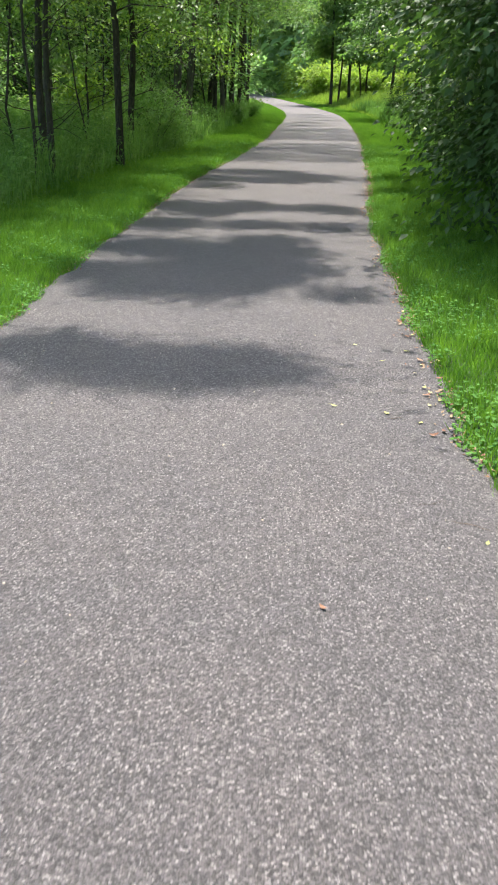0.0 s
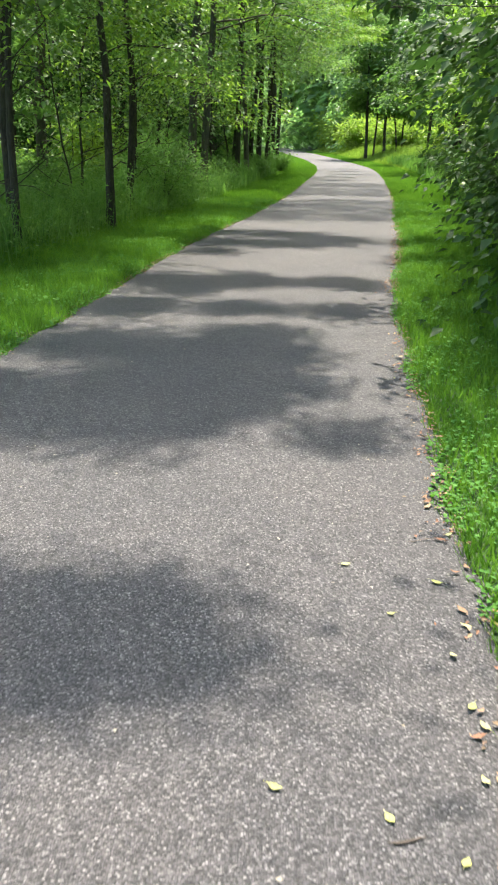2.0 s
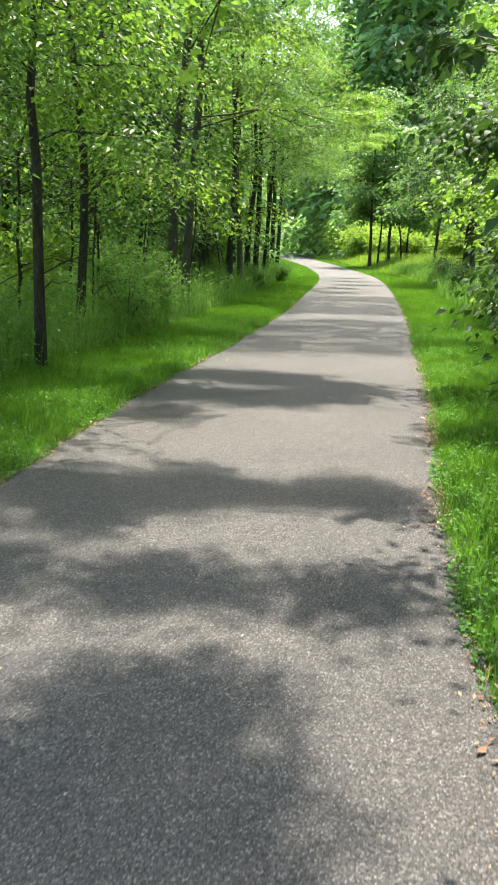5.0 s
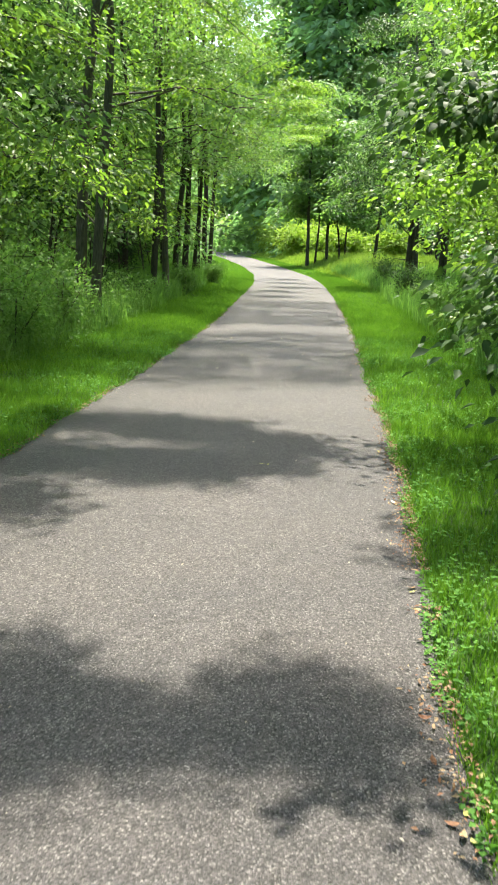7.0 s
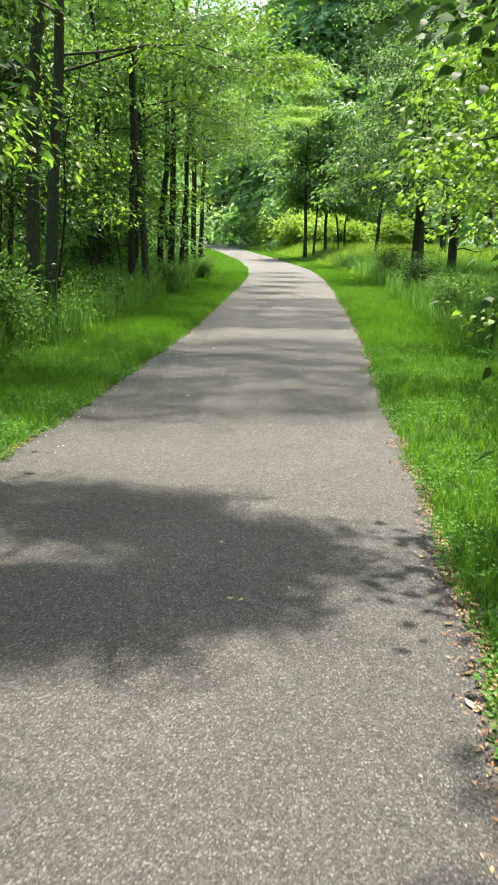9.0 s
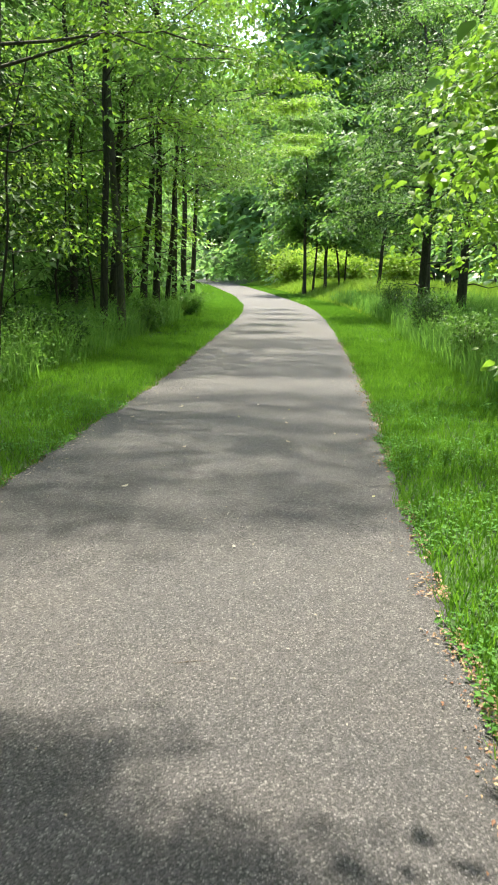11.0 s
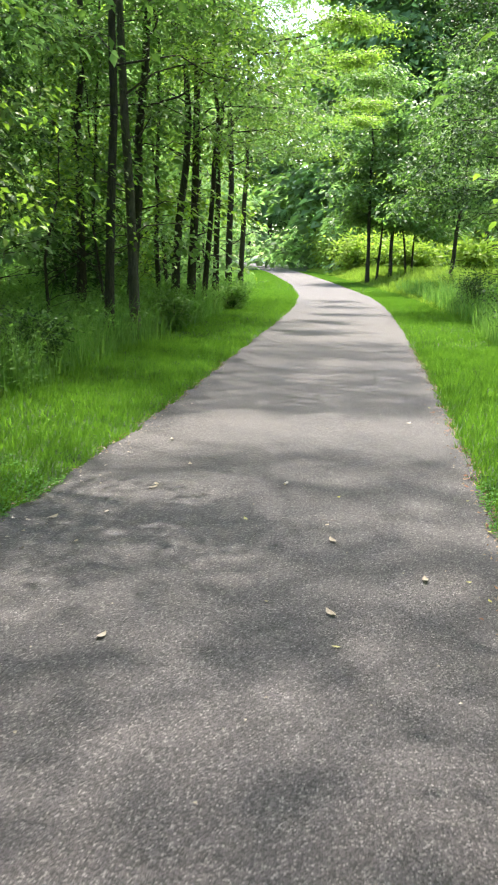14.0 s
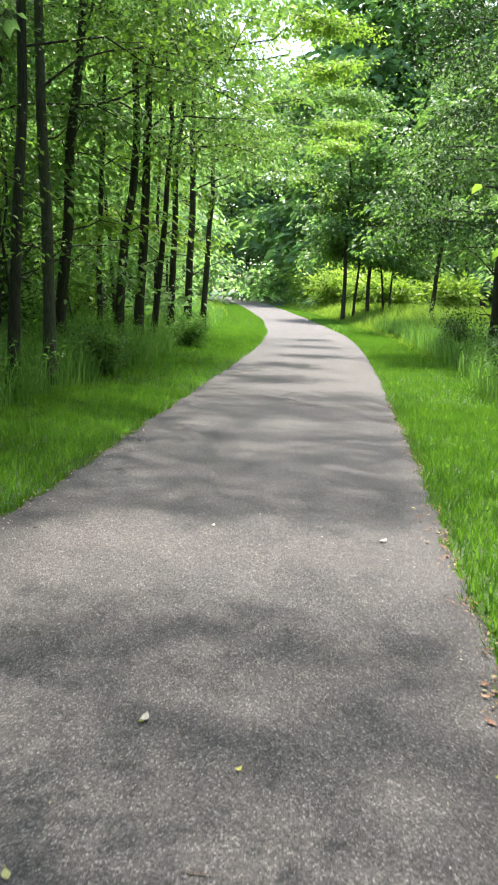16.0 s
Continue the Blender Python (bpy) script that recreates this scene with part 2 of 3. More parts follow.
# ---- plan: the two edges of the path, as x over y ----
LEFT_Y = (-60, -10, 6, 8.4, 11.5, 16.2, 18.5, 19.6, 23.2, 28.9, 35.3, 42, 49, 58, 72, 95, 137, 180, 240)
LEFT_X = (-3.2, -1.8, -1.65, -1.55, -1.37, -1.05, -0.8, -0.63, -0.28, 0.23, 0.58, 0.98, 1.32, 1.42, 0.95, -0.6, -3.9, -7.6, -14.5)
RIGHT_Y = (-60, -10, 3.6, 5.2, 6.9, 8.7, 11.6, 14.2, 15.5, 17.7, 21.6, 26, 29, 35, 42, 50, 57.5, 78, 106, 138, 178, 245)
RIGHT_X = (-0.4, 1.0, 1.08, 1.12, 1.22, 1.31, 1.43, 1.75, 1.93, 2.12, 2.43, 2.84, 3.08, 3.48, 3.92, 4.3, 4.42, 3.6, 2.1, -0.1, -3.6, -10.5)
_fine = np.arange(-60, 240, 0.25)


def _smoothed(ys, xs):
    v = np.interp(_fine, ys, xs)
    k = np.hanning(19)
    return np.convolve(np.pad(v, 9, mode="edge"), k / k.sum(), mode="valid")


_left, _right = _smoothed(LEFT_Y, LEFT_X), _smoothed(RIGHT_Y, RIGHT_X)


def left_edge(y):
    y = np.asarray(y, float)
    return np.interp(y, _fine, _left) + 0.035 * wave(y, y * 0.3, 2.1, 1.0) + 0.018 * np.sin(y * 9.3) * np.sin(y * 3.1)


def right_edge(y):
    y = np.asarray(y, float)
    return np.interp(y, _fine, _right) + 0.045 * wave(y, y * 0.4, 1.9, 4.0) + 0.02 * np.sin(y * 8.1 + 1) * np.sin(y * 2.7)


def land(x, y):
    """The height of the ground."""
    x, y = np.asarray(x, float), np.asarray(y, float)
    dl, dr = np.interp(y, _fine, _left) - x, x - np.interp(y, _fine, _right)
    d = np.maximum(dl, dr)
    bank = 0.32 * np.clip((dl - 1.2) / 4.5, 0, 1) ** 1.3 + 0.10 * np.clip((dr - 1.5) / 4, 0, 1)
    lumps = 0.035 * wave(x, y, 1.1) * np.clip((d - 0.1) / 1.0, 0, 1)
    return np.where(d < 0, -0.05, -0.05 + 0.055 * np.clip(d / 0.12, 0, 1)) + bank + lumps


# ---- ground and path ----
gx = np.concatenate([[-900, -400, -150, -70, -40, -25], np.arange(-16, -4, 0.4), np.arange(-4, 8, 0.12), np.arange(8, 18, 0.5), [24, 40, 70, 150, 400, 900]])
gy = np.concatenate([[-900, -400, -150, -60, -25], np.arange(-12, 0, 1.0), np.arange(0, 60, 0.3), np.arange(60, 140, 1.5), np.arange(140, 243, 3.0), [260, 400, 900]])
mx, my = np.meshgrid(gx, gy)
gv = np.stack([mx, my, land(mx, my)], -1).reshape(-1, 3)
gi, gj = np.meshgrid(np.arange(len(gy) - 1), np.arange(len(gx) - 1), indexing="ij")
gw = len(gx)
gf = np.stack([gi * gw + gj, gi * gw + gj + 1, (gi + 1) * gw + gj + 1, (gi + 1) * gw + gj], -1).reshape(-1, 4)
tagged(new("ground", mesh_of("ground", gv, gf, SOIL, True)), "green turf and dark woodland soil beside the path", "ground", kind="structure")

py = np.concatenate([np.arange(-50, 0, 1.0), np.arange(0, 60, 0.08), np.arange(60, 236, 0.6)])
le, re = left_edge(py), right_edge(py)
across = np.array([0.0, 0.0, 0.02, 0.12, 0.3, 0.5, 0.7, 0.88, 0.98, 1.0, 1.0])
drop = np.array([-0.09, -0.012, 0.0, 0.004, 0.012, 0.016, 0.012, 0.004, 0.0, -0.012, -0.09])
px = le[:, None] + (re - le)[:, None] * across
pz = drop[None] + 0.003 * wave(px, py[:, None] + 0 * px, 1.3) - 0.004
pv = np.stack([px, py[:, None] + 0 * px, pz], -1).reshape(-1, 3)
pi, pj = np.meshgrid(np.arange(len(py) - 1), np.arange(len(across) - 1), indexing="ij")
pw = len(across)
pf = np.stack([pi * pw + pj, pi * pw + pj + 1, (pi + 1) * pw + pj + 1, (pi + 1) * pw + pj], -1).reshape(-1, 4)
tagged(new("path", mesh_of("path", pv, pf, ASPHALT, True)), "worn grey asphalt footpath with coarse pale aggregate between mown verges", "path", kind="structure")

# ---- trees ----


def tree_meshes(h, r, base, spread, leaves, leaf, seed, lean=(0.0, 0.0), bias=(0.0, 0.0), bark=BARK, green=LEAF, limbs=12, droop=0.25, sides=7, puff=0.34, reach=(), rounder=False):
    """Trunk, branches and crown meshes of a tree that stands at the origin."""
    g = np.random.default_rng(seed)
    s = np.linspace(0, 1, 12)
    wob = np.cumsum(g.normal(0, 0.045 * h ** 0.5, (12, 2)), 0)
    tp = np.stack([lean[0] * s * h + wob[:, 0] * s, lean[1] * s * h + wob[:, 1] * s, s * h - 0.12], 1)
    tr = r * (1 - 0.82 * s) * (1 + 0.2 * np.exp(-s * h / 0.25))
    trunk = tube(tp, tr, sides)
    sticks, spots, weights = [], [], []
    for k in range(limbs):
        f = base / h + (0.97 - base / h) * ((k + g.uniform(0, 0.8)) / limbs)
        at = np.array([np.interp(f, s, tp[:, c]) for c in range(3)])
        az = k * 2.4 + g.uniform(-0.5, 0.5)
        way = np.array([math.cos(az) + bias[0], math.sin(az) + bias[1]])
        way /= max(np.linalg.norm(way), 0.3)
        ln = spread * (1.05 - 0.55 * ((f * h - base) / max(h - base, 0.1)) ** 2) * g.uniform(0.7, 1.15)
        rise = g.uniform(0.25, 0.8)
        q = np.linspace(0, 1, 6)
        lp = at + np.stack([way[0] * ln * q, way[1] * ln * q, ln * (rise * q - (rise * 0.5 + droop) * q ** 2)], 1)
        lp[1:] += g.normal(0, 0.03 * ln, (5, 3))
        lr = max(0.2 * r, min(0.32 * np.interp(f, s, tr), 0.03))
        sticks.append(tube(lp, lr * (1 - 0.85 * q), 4))
        spots += [lp[2 + n] * (1 - u) + lp[3 + n] * u for n in range(3) for u in (0.0, 0.5)] + [lp[5]]
        for _ in range(4):
            u = g.uniform(0.3, 0.95)
            st = np.array([np.interp(u, q, lp[:, c]) for c in range(3)])
            w2 = unit(np.array([way[0], way[1], 0.1]) + g.normal(0, 0.75, 3) * (1, 1, 0.5))
            l2 = ln * g.uniform(0.25, 0.5)
            sp = st + w2 * l2 * np.linspace(0, 1, 4)[:, None]
            sp[:, 2] -= droop * l2 * np.linspace(0, 1, 4) ** 2
            sticks.append(tube(sp, lr * 0.4 * (1 - 0.8 * np.linspace(0, 1, 4)), 3))
            spots += [sp[1], sp[2], sp[3]]
    for k in range(7 if base > 1.8 else 0):
        f = g.uniform(0.35, 1.0) * base / h
        at = np.array([np.interp(f, s, tp[:, c]) for c in range(3)])
        az, ln = g.uniform(0, 6.28), g.uniform(0.4, 1.3)
        q = np.linspace(0, 1, 4)[:, None]
        dp = at + np.array([math.cos(az), math.sin(az), g.uniform(0.1, 0.9)]) * ln * q + np.array([0, 0, -0.15]) * q ** 2
        dp[1:] += g.normal(0, 0.05, (3, 3))
        sticks.append(tube(dp, max(0.16 * r, 0.008) * (1 - 0.75 * q[:, 0]), 4))
    spots = np.array(spots)
    spots = spots[g.random(len(spots)) < 0.85]
    own = g.integers(0, len(spots), leaves)
    size = puff * (0.6 + 0.8 * g.random(len(spots)))[own]
    off = np.clip(g.normal(0, 1, (leaves, 3)), -1.7, 1.7) * size[:, None] * (1.15, 1.15, 0.4)
    lp = spots[own] + off
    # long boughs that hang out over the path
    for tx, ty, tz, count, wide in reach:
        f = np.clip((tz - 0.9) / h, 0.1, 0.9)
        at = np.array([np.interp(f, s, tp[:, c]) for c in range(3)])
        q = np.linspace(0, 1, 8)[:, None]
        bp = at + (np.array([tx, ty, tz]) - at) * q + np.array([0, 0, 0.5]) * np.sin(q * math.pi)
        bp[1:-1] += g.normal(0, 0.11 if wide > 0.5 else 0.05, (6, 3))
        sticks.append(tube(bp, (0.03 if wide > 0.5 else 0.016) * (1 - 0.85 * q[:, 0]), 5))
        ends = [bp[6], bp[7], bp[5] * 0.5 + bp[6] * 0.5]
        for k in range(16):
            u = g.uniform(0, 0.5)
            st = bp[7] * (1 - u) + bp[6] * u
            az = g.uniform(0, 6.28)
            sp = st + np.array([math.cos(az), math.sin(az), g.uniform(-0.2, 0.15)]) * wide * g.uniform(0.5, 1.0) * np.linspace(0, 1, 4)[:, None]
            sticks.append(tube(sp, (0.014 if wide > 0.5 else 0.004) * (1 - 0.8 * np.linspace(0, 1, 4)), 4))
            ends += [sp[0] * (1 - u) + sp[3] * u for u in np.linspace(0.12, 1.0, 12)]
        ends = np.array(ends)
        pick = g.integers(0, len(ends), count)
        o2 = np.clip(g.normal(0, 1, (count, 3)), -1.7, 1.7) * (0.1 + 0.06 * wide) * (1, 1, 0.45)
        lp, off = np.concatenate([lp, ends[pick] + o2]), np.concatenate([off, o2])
    leaves = len(lp)
    ways = unit(off + g.normal(0, 0.35, (leaves, 3))) * (1, 1, 0.5) + (0, 0, -droop - 0.15)
    ln = leaf * g.uniform(0.65, 1.25, leaves)
    wd = ln * g.uniform(0.45, 0.65, leaves)
    crown = leaf_shapes(lp, ways, ln, wd, g) if rounder else leaf_field(lp, ways, ln, wd, 0.18, 0.55, g)
    return (mesh_of("trunk", *trunk, bark, True), mesh_of("branch", *joined(sticks), bark, True), mesh_of("crown", *crown, green))


def tree(name, x, y, label, group="", category="tree", **how):
    top = new(name)
    for kind, me in zip(("trunk", "branch", "crown"), tree_meshes(**how)):
        ob = part(kind, me, top)
        if kind != "trunk":
            tagged(ob, kind="stuff")
    top.matrix_basis = pose(x, y, float(land(x, y)))
    return tagged(top, label, category, group)


LEFT_GROUP, RIGHT_GROUP = "slender trees along the wooded bank", "trees along the meadow verge"
# boughs added for shade: its x and y on the asphalt, breadth, leaves; the sun's slant lifts them to their place
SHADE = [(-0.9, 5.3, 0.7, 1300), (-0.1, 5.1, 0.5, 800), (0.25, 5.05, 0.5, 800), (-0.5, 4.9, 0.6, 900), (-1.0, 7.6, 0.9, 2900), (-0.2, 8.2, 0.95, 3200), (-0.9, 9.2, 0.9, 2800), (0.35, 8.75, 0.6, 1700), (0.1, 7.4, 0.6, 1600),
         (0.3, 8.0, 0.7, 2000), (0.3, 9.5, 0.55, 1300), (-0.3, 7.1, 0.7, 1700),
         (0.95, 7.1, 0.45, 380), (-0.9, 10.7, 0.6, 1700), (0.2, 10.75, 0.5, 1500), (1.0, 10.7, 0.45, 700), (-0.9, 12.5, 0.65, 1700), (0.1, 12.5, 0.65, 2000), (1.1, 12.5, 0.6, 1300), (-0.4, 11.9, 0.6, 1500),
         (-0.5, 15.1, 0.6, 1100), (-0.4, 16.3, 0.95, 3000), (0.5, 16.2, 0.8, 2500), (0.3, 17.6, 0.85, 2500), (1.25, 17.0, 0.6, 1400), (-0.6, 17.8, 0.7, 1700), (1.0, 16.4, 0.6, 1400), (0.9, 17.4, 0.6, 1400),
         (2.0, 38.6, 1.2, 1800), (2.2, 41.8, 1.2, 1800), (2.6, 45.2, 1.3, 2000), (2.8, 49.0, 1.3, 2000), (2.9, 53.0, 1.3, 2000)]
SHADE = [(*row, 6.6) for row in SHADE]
# further on, a high, thin roof of leaves added to dim the sun like cloud
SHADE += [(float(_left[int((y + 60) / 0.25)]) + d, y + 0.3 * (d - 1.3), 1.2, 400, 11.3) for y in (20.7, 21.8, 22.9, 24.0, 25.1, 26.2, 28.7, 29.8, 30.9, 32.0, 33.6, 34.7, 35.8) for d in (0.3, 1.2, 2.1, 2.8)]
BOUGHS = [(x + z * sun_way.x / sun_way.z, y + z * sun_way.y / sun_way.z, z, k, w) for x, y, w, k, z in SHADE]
slim = "slender dark-barked tree with light green leaves in tall grass"
# x, y, height, radius, first limb, spread, leaves, lean x
SLIM = [
        (-3.05, 14.4, 8.5, 0.055, 2.9, 2.0, 5000, 0.0), (-3.3, 15.1, 9.0, 0.07, 3.0, 2.2, 5000, -0.02),
        (-2.5, 17.7, 9.0, 0.075, 2.2, 2.2, 6000, -0.03), (-2.7, 20.5, 9.5, 0.075, 2.0, 2.4, 6000, 0.02),
        (-4.6, 21.5, 11.0, 0.12, 3.2, 2.6, 5000, 0.0),
        (-2.28, 27.2, 14.0, 0.12, 2.9, 2.9, 8000, 0.0), (-1.95, 26.9, 14.0, 0.10, 3.0, 2.9, 8000, 0.02),
        (-2.7, 37.5, 11.0, 0.10, 3.0, 2.4, 5000, 0.01), (-2.0, 38.8, 14.0, 0.11, 3.2, 2.9, 7000, 0.0),
        # this pair stands out of view, added to shade the near path
        (-4.6, 9.6, 10.0, 0.10, 3.4, 2.4, 5000, 0.03), (-4.2, 12.2, 10.0, 0.10, 3.4, 2.2, 5000, 0.03),
        (-1.58, 34.7, 14.0, 0.085, 3.2, 2.9, 8000, 0.012), (-1.3, 35.6, 14.0, 0.095, 3.3, 3.0, 8000, -0.015),
        (-1.55, 42.4, 13.0, 0.11, 3.6, 3.0, 6000, 0.0), (-1.25, 43.2, 13.0, 0.12, 3.6, 3.0, 6000, 0.03),
        (-1.0, 43.6, 11.0, 0.08, 3.5, 2.4, 4000, 0.07), (-0.98, 47.0, 12.0, 0.10, 3.4, 2.8, 5000, 0.0),
        (-0.85, 50.0, 13.0, 0.12, 3.5, 3.0, 5000, 0.02), (-0.75, 54.2, 13.0, 0.11, 3.8, 3.2, 6000, 0.035)]
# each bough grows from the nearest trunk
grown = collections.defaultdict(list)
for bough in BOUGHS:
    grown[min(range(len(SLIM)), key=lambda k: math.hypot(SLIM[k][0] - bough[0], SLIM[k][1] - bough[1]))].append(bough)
for n, (x, y, h, r, base, spread, leaves, lean) in enumerate(SLIM):
    z = float(land(x, y))
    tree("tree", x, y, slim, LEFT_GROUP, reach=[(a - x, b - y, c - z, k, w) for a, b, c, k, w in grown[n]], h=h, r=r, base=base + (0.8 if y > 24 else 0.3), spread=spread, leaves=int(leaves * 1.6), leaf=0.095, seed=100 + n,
         lean=(lean, 0.0), bias=(0.2 if y > 24 else 0.1, 0.0), bark=BARK_GREY if n in (4, 5, 6, 12) else BARK, green=LEAF_BRIGHT if n % 3 == 0 else LEAF, limbs=15)

dense = "dense broad-leaved tree with low dark green boughs over the verge"
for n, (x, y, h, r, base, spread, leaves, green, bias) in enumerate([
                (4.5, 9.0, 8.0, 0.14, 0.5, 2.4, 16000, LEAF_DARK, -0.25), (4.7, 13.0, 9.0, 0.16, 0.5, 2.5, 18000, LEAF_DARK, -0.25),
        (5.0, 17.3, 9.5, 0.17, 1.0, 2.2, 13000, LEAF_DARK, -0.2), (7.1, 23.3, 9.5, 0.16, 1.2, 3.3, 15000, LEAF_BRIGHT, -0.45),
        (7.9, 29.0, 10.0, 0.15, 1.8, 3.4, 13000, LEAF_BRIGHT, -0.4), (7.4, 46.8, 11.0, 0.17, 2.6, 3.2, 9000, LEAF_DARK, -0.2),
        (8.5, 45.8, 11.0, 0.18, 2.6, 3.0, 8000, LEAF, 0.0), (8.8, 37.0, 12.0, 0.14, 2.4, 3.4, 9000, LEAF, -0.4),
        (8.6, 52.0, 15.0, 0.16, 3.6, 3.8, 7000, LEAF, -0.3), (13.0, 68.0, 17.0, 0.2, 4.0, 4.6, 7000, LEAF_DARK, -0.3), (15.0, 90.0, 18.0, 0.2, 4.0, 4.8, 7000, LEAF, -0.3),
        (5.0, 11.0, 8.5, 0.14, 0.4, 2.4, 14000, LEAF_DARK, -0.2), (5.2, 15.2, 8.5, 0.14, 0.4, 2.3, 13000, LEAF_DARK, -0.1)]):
    # reach: the boughs some 6 m up are added to shade verge and path edge
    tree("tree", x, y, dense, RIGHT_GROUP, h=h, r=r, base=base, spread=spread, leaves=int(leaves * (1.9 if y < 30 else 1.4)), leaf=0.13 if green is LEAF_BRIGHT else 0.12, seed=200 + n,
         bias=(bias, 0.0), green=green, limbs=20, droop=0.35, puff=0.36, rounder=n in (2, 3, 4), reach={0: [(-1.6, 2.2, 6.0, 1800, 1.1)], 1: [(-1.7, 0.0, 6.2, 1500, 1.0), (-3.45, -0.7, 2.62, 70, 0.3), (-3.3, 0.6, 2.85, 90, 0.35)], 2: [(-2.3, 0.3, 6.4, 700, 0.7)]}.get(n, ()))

thin = "thin crooked young tree standing in the sunlit meadow grass"
for n, (x, y, h, r, lean) in enumerate([(5.5, 77, 13.0, 0.13, 0.0), (6.1, 77.6, 8.0, 0.09, 0.07), (6.9, 77.2, 12.0, 0.13, 0.02), (8.1, 79.5, 9.0, 0.08, -0.03),
                                        (8.6, 81, 9.0, 0.08, 0.03), (8.1, 62, 10.0, 0.11, 0.03)]):
    tree("tree", x, y, thin, RIGHT_GROUP, h=h, r=r, base=3.2, spread=2.6, leaves=5000, leaf=0.28, seed=300 + n, lean=(lean, 0), green=LEAF, limbs=14, puff=0.5)

wand = "thin crooked sapling rising from the tall grass"
for n in range(18):
    y = 11.5 + n * 1.75 + rng.uniform(-0.7, 0.7)
    x = float(left_edge(y)) - rng.uniform(1.9, 4.2)
    tree("sapling", x, y, wand, "saplings on the bank", category="sapling", h=rng.uniform(3.6, 6.0), r=rng.uniform(0.018, 0.034), base=1.9, spread=0.9, leaves=900, leaf=0.09, seed=330 + n, lean=(rng.uniform(-0.1, 0.1), 0.0), green=(LEAF, LEAF_BRIGHT)[n % 2], limbs=9)

# young growth deeper in the wood: four kinds, copied
kinds = [tree("tree", -7.5, 30, "thin woodland sapling with sparse leaves behind the bank", "saplings in the wood", h=h, r=r, base=b, spread=1.8, leaves=3300, leaf=0.185, seed=400 + n,
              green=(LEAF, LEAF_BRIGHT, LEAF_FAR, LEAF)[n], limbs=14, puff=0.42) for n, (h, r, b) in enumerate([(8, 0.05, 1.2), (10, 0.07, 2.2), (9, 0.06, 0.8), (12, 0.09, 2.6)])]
spots = []
for n in range(400):
    x, y = rng.uniform(-17, -3.6), rng.uniform(12, 72)
    x += float(np.interp(y, LEFT_Y, LEFT_X)) * 0.8 + 1.0
    if all((x - a) ** 2 + (y - b) ** 2 > 3.2 for a, b in spots):
        spots.append((x, y))
for n, (x, y) in enumerate(spots[:52]):
    m = pose(x, y, float(land(x, y)), rz=rng.uniform(0, 360))
    if n < 4:
        kinds[n].matrix_basis = m
    else:
        copy_thing(kinds[n % 4], m)

for n in range(12):
    x, y = rng.uniform(6.6, 12), 6 + n * 2.1 + rng.uniform(-0.6, 0.6)
    copy_thing(kinds[(n + 2) % 4 if n % 3 else 0], pose(x, y, float(land(x, y)), rz=rng.uniform(0, 360)))

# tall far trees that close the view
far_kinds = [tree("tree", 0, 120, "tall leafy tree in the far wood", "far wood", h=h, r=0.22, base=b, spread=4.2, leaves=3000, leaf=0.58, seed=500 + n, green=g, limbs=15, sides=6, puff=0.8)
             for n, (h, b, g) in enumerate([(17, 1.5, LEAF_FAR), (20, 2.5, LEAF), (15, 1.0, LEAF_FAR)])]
ring = []
for n in range(22):
    ring.append((-26 + n * 3.1 + rng.uniform(-1, 1), 138 + rng.uniform(-5, 5)))
for n in range(16):
    ring.append((-24 + n * 4.5 + rng.uniform(-1, 1), 156 + rng.uniform(-6, 6)))
ring += [(-22 + rng.uniform(-3, 3), 18 + n * 6.5) for n in range(13)] + [(-15 + rng.uniform(-2, 2) - 0.02 * n, 76 + n * 6) for n in range(7)]
ring += [(25 + rng.uniform(-2, 2), 40 + n * 8) for n in range(9)] + [(17 + rng.uniform(-1, 1), 6 + n * 6) for n in range(7)]
low_ring = [(-18 + n * 2.6 + rng.uniform(-0.5, 0.5), 108 + rng.uniform(-1.5, 1.5)) for n in range(14) if not 4 < n < 8]
ring += [(-9, 174), (-5, 170), (0, 176), (5, 172), (-13, 190), (-20, 196), (-26, 186)]
low_ring += [(-1.0, 146), (-2.5, 152), (-5.5, 158), (-18, 150), (-21, 158), (3.4, 116), (3.0, 122), (-9.5, 120)]
ring += [(-9, -8), (-5, -14), (9, -6), (6, -15), (0, -24)]
ring += [(-46 + n * 5.5 + rng.uniform(-1, 1), 254 + rng.uniform(-5, 5)) for n in range(16)]
ring = [(x, y) for x, y in ring if not float(left_edge(y)) - (10 if y > 100 else 3) < x < float(right_edge(y)) + (7 if y > 100 else 3) or y > 245]
for n, (x, y) in enumerate(ring):
    m = pose(x, y, float(land(x, y)), rz=rng.uniform(0, 360)) @ Matrix.Scale((1.6 if y > 120 else 1.0) * rng.uniform(0.9, 1.1), 4)
    if n < 3:
        far_kinds[n].matrix_basis = m
    else:
        copy_thing(far_kinds[n % 3], m)

low_ring = [(x, y) for x, y in low_ring if not float(left_edge(y)) - 4 < x < float(right_edge(y)) + 4]
for n, (x, y) in enumerate(low_ring):
    copy_thing(far_kinds[(0, 2)[n % 2]], pose(x, y, float(land(x, y)) - 0.1, rz=rng.uniform(0, 360)) @ Matrix.Scale(rng.uniform(0.45, 0.6), 4))

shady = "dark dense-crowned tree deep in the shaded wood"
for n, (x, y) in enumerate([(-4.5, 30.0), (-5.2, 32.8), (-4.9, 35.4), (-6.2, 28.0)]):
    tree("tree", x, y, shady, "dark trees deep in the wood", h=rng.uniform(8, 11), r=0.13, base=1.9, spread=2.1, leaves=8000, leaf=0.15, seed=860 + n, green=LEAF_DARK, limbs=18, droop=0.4)


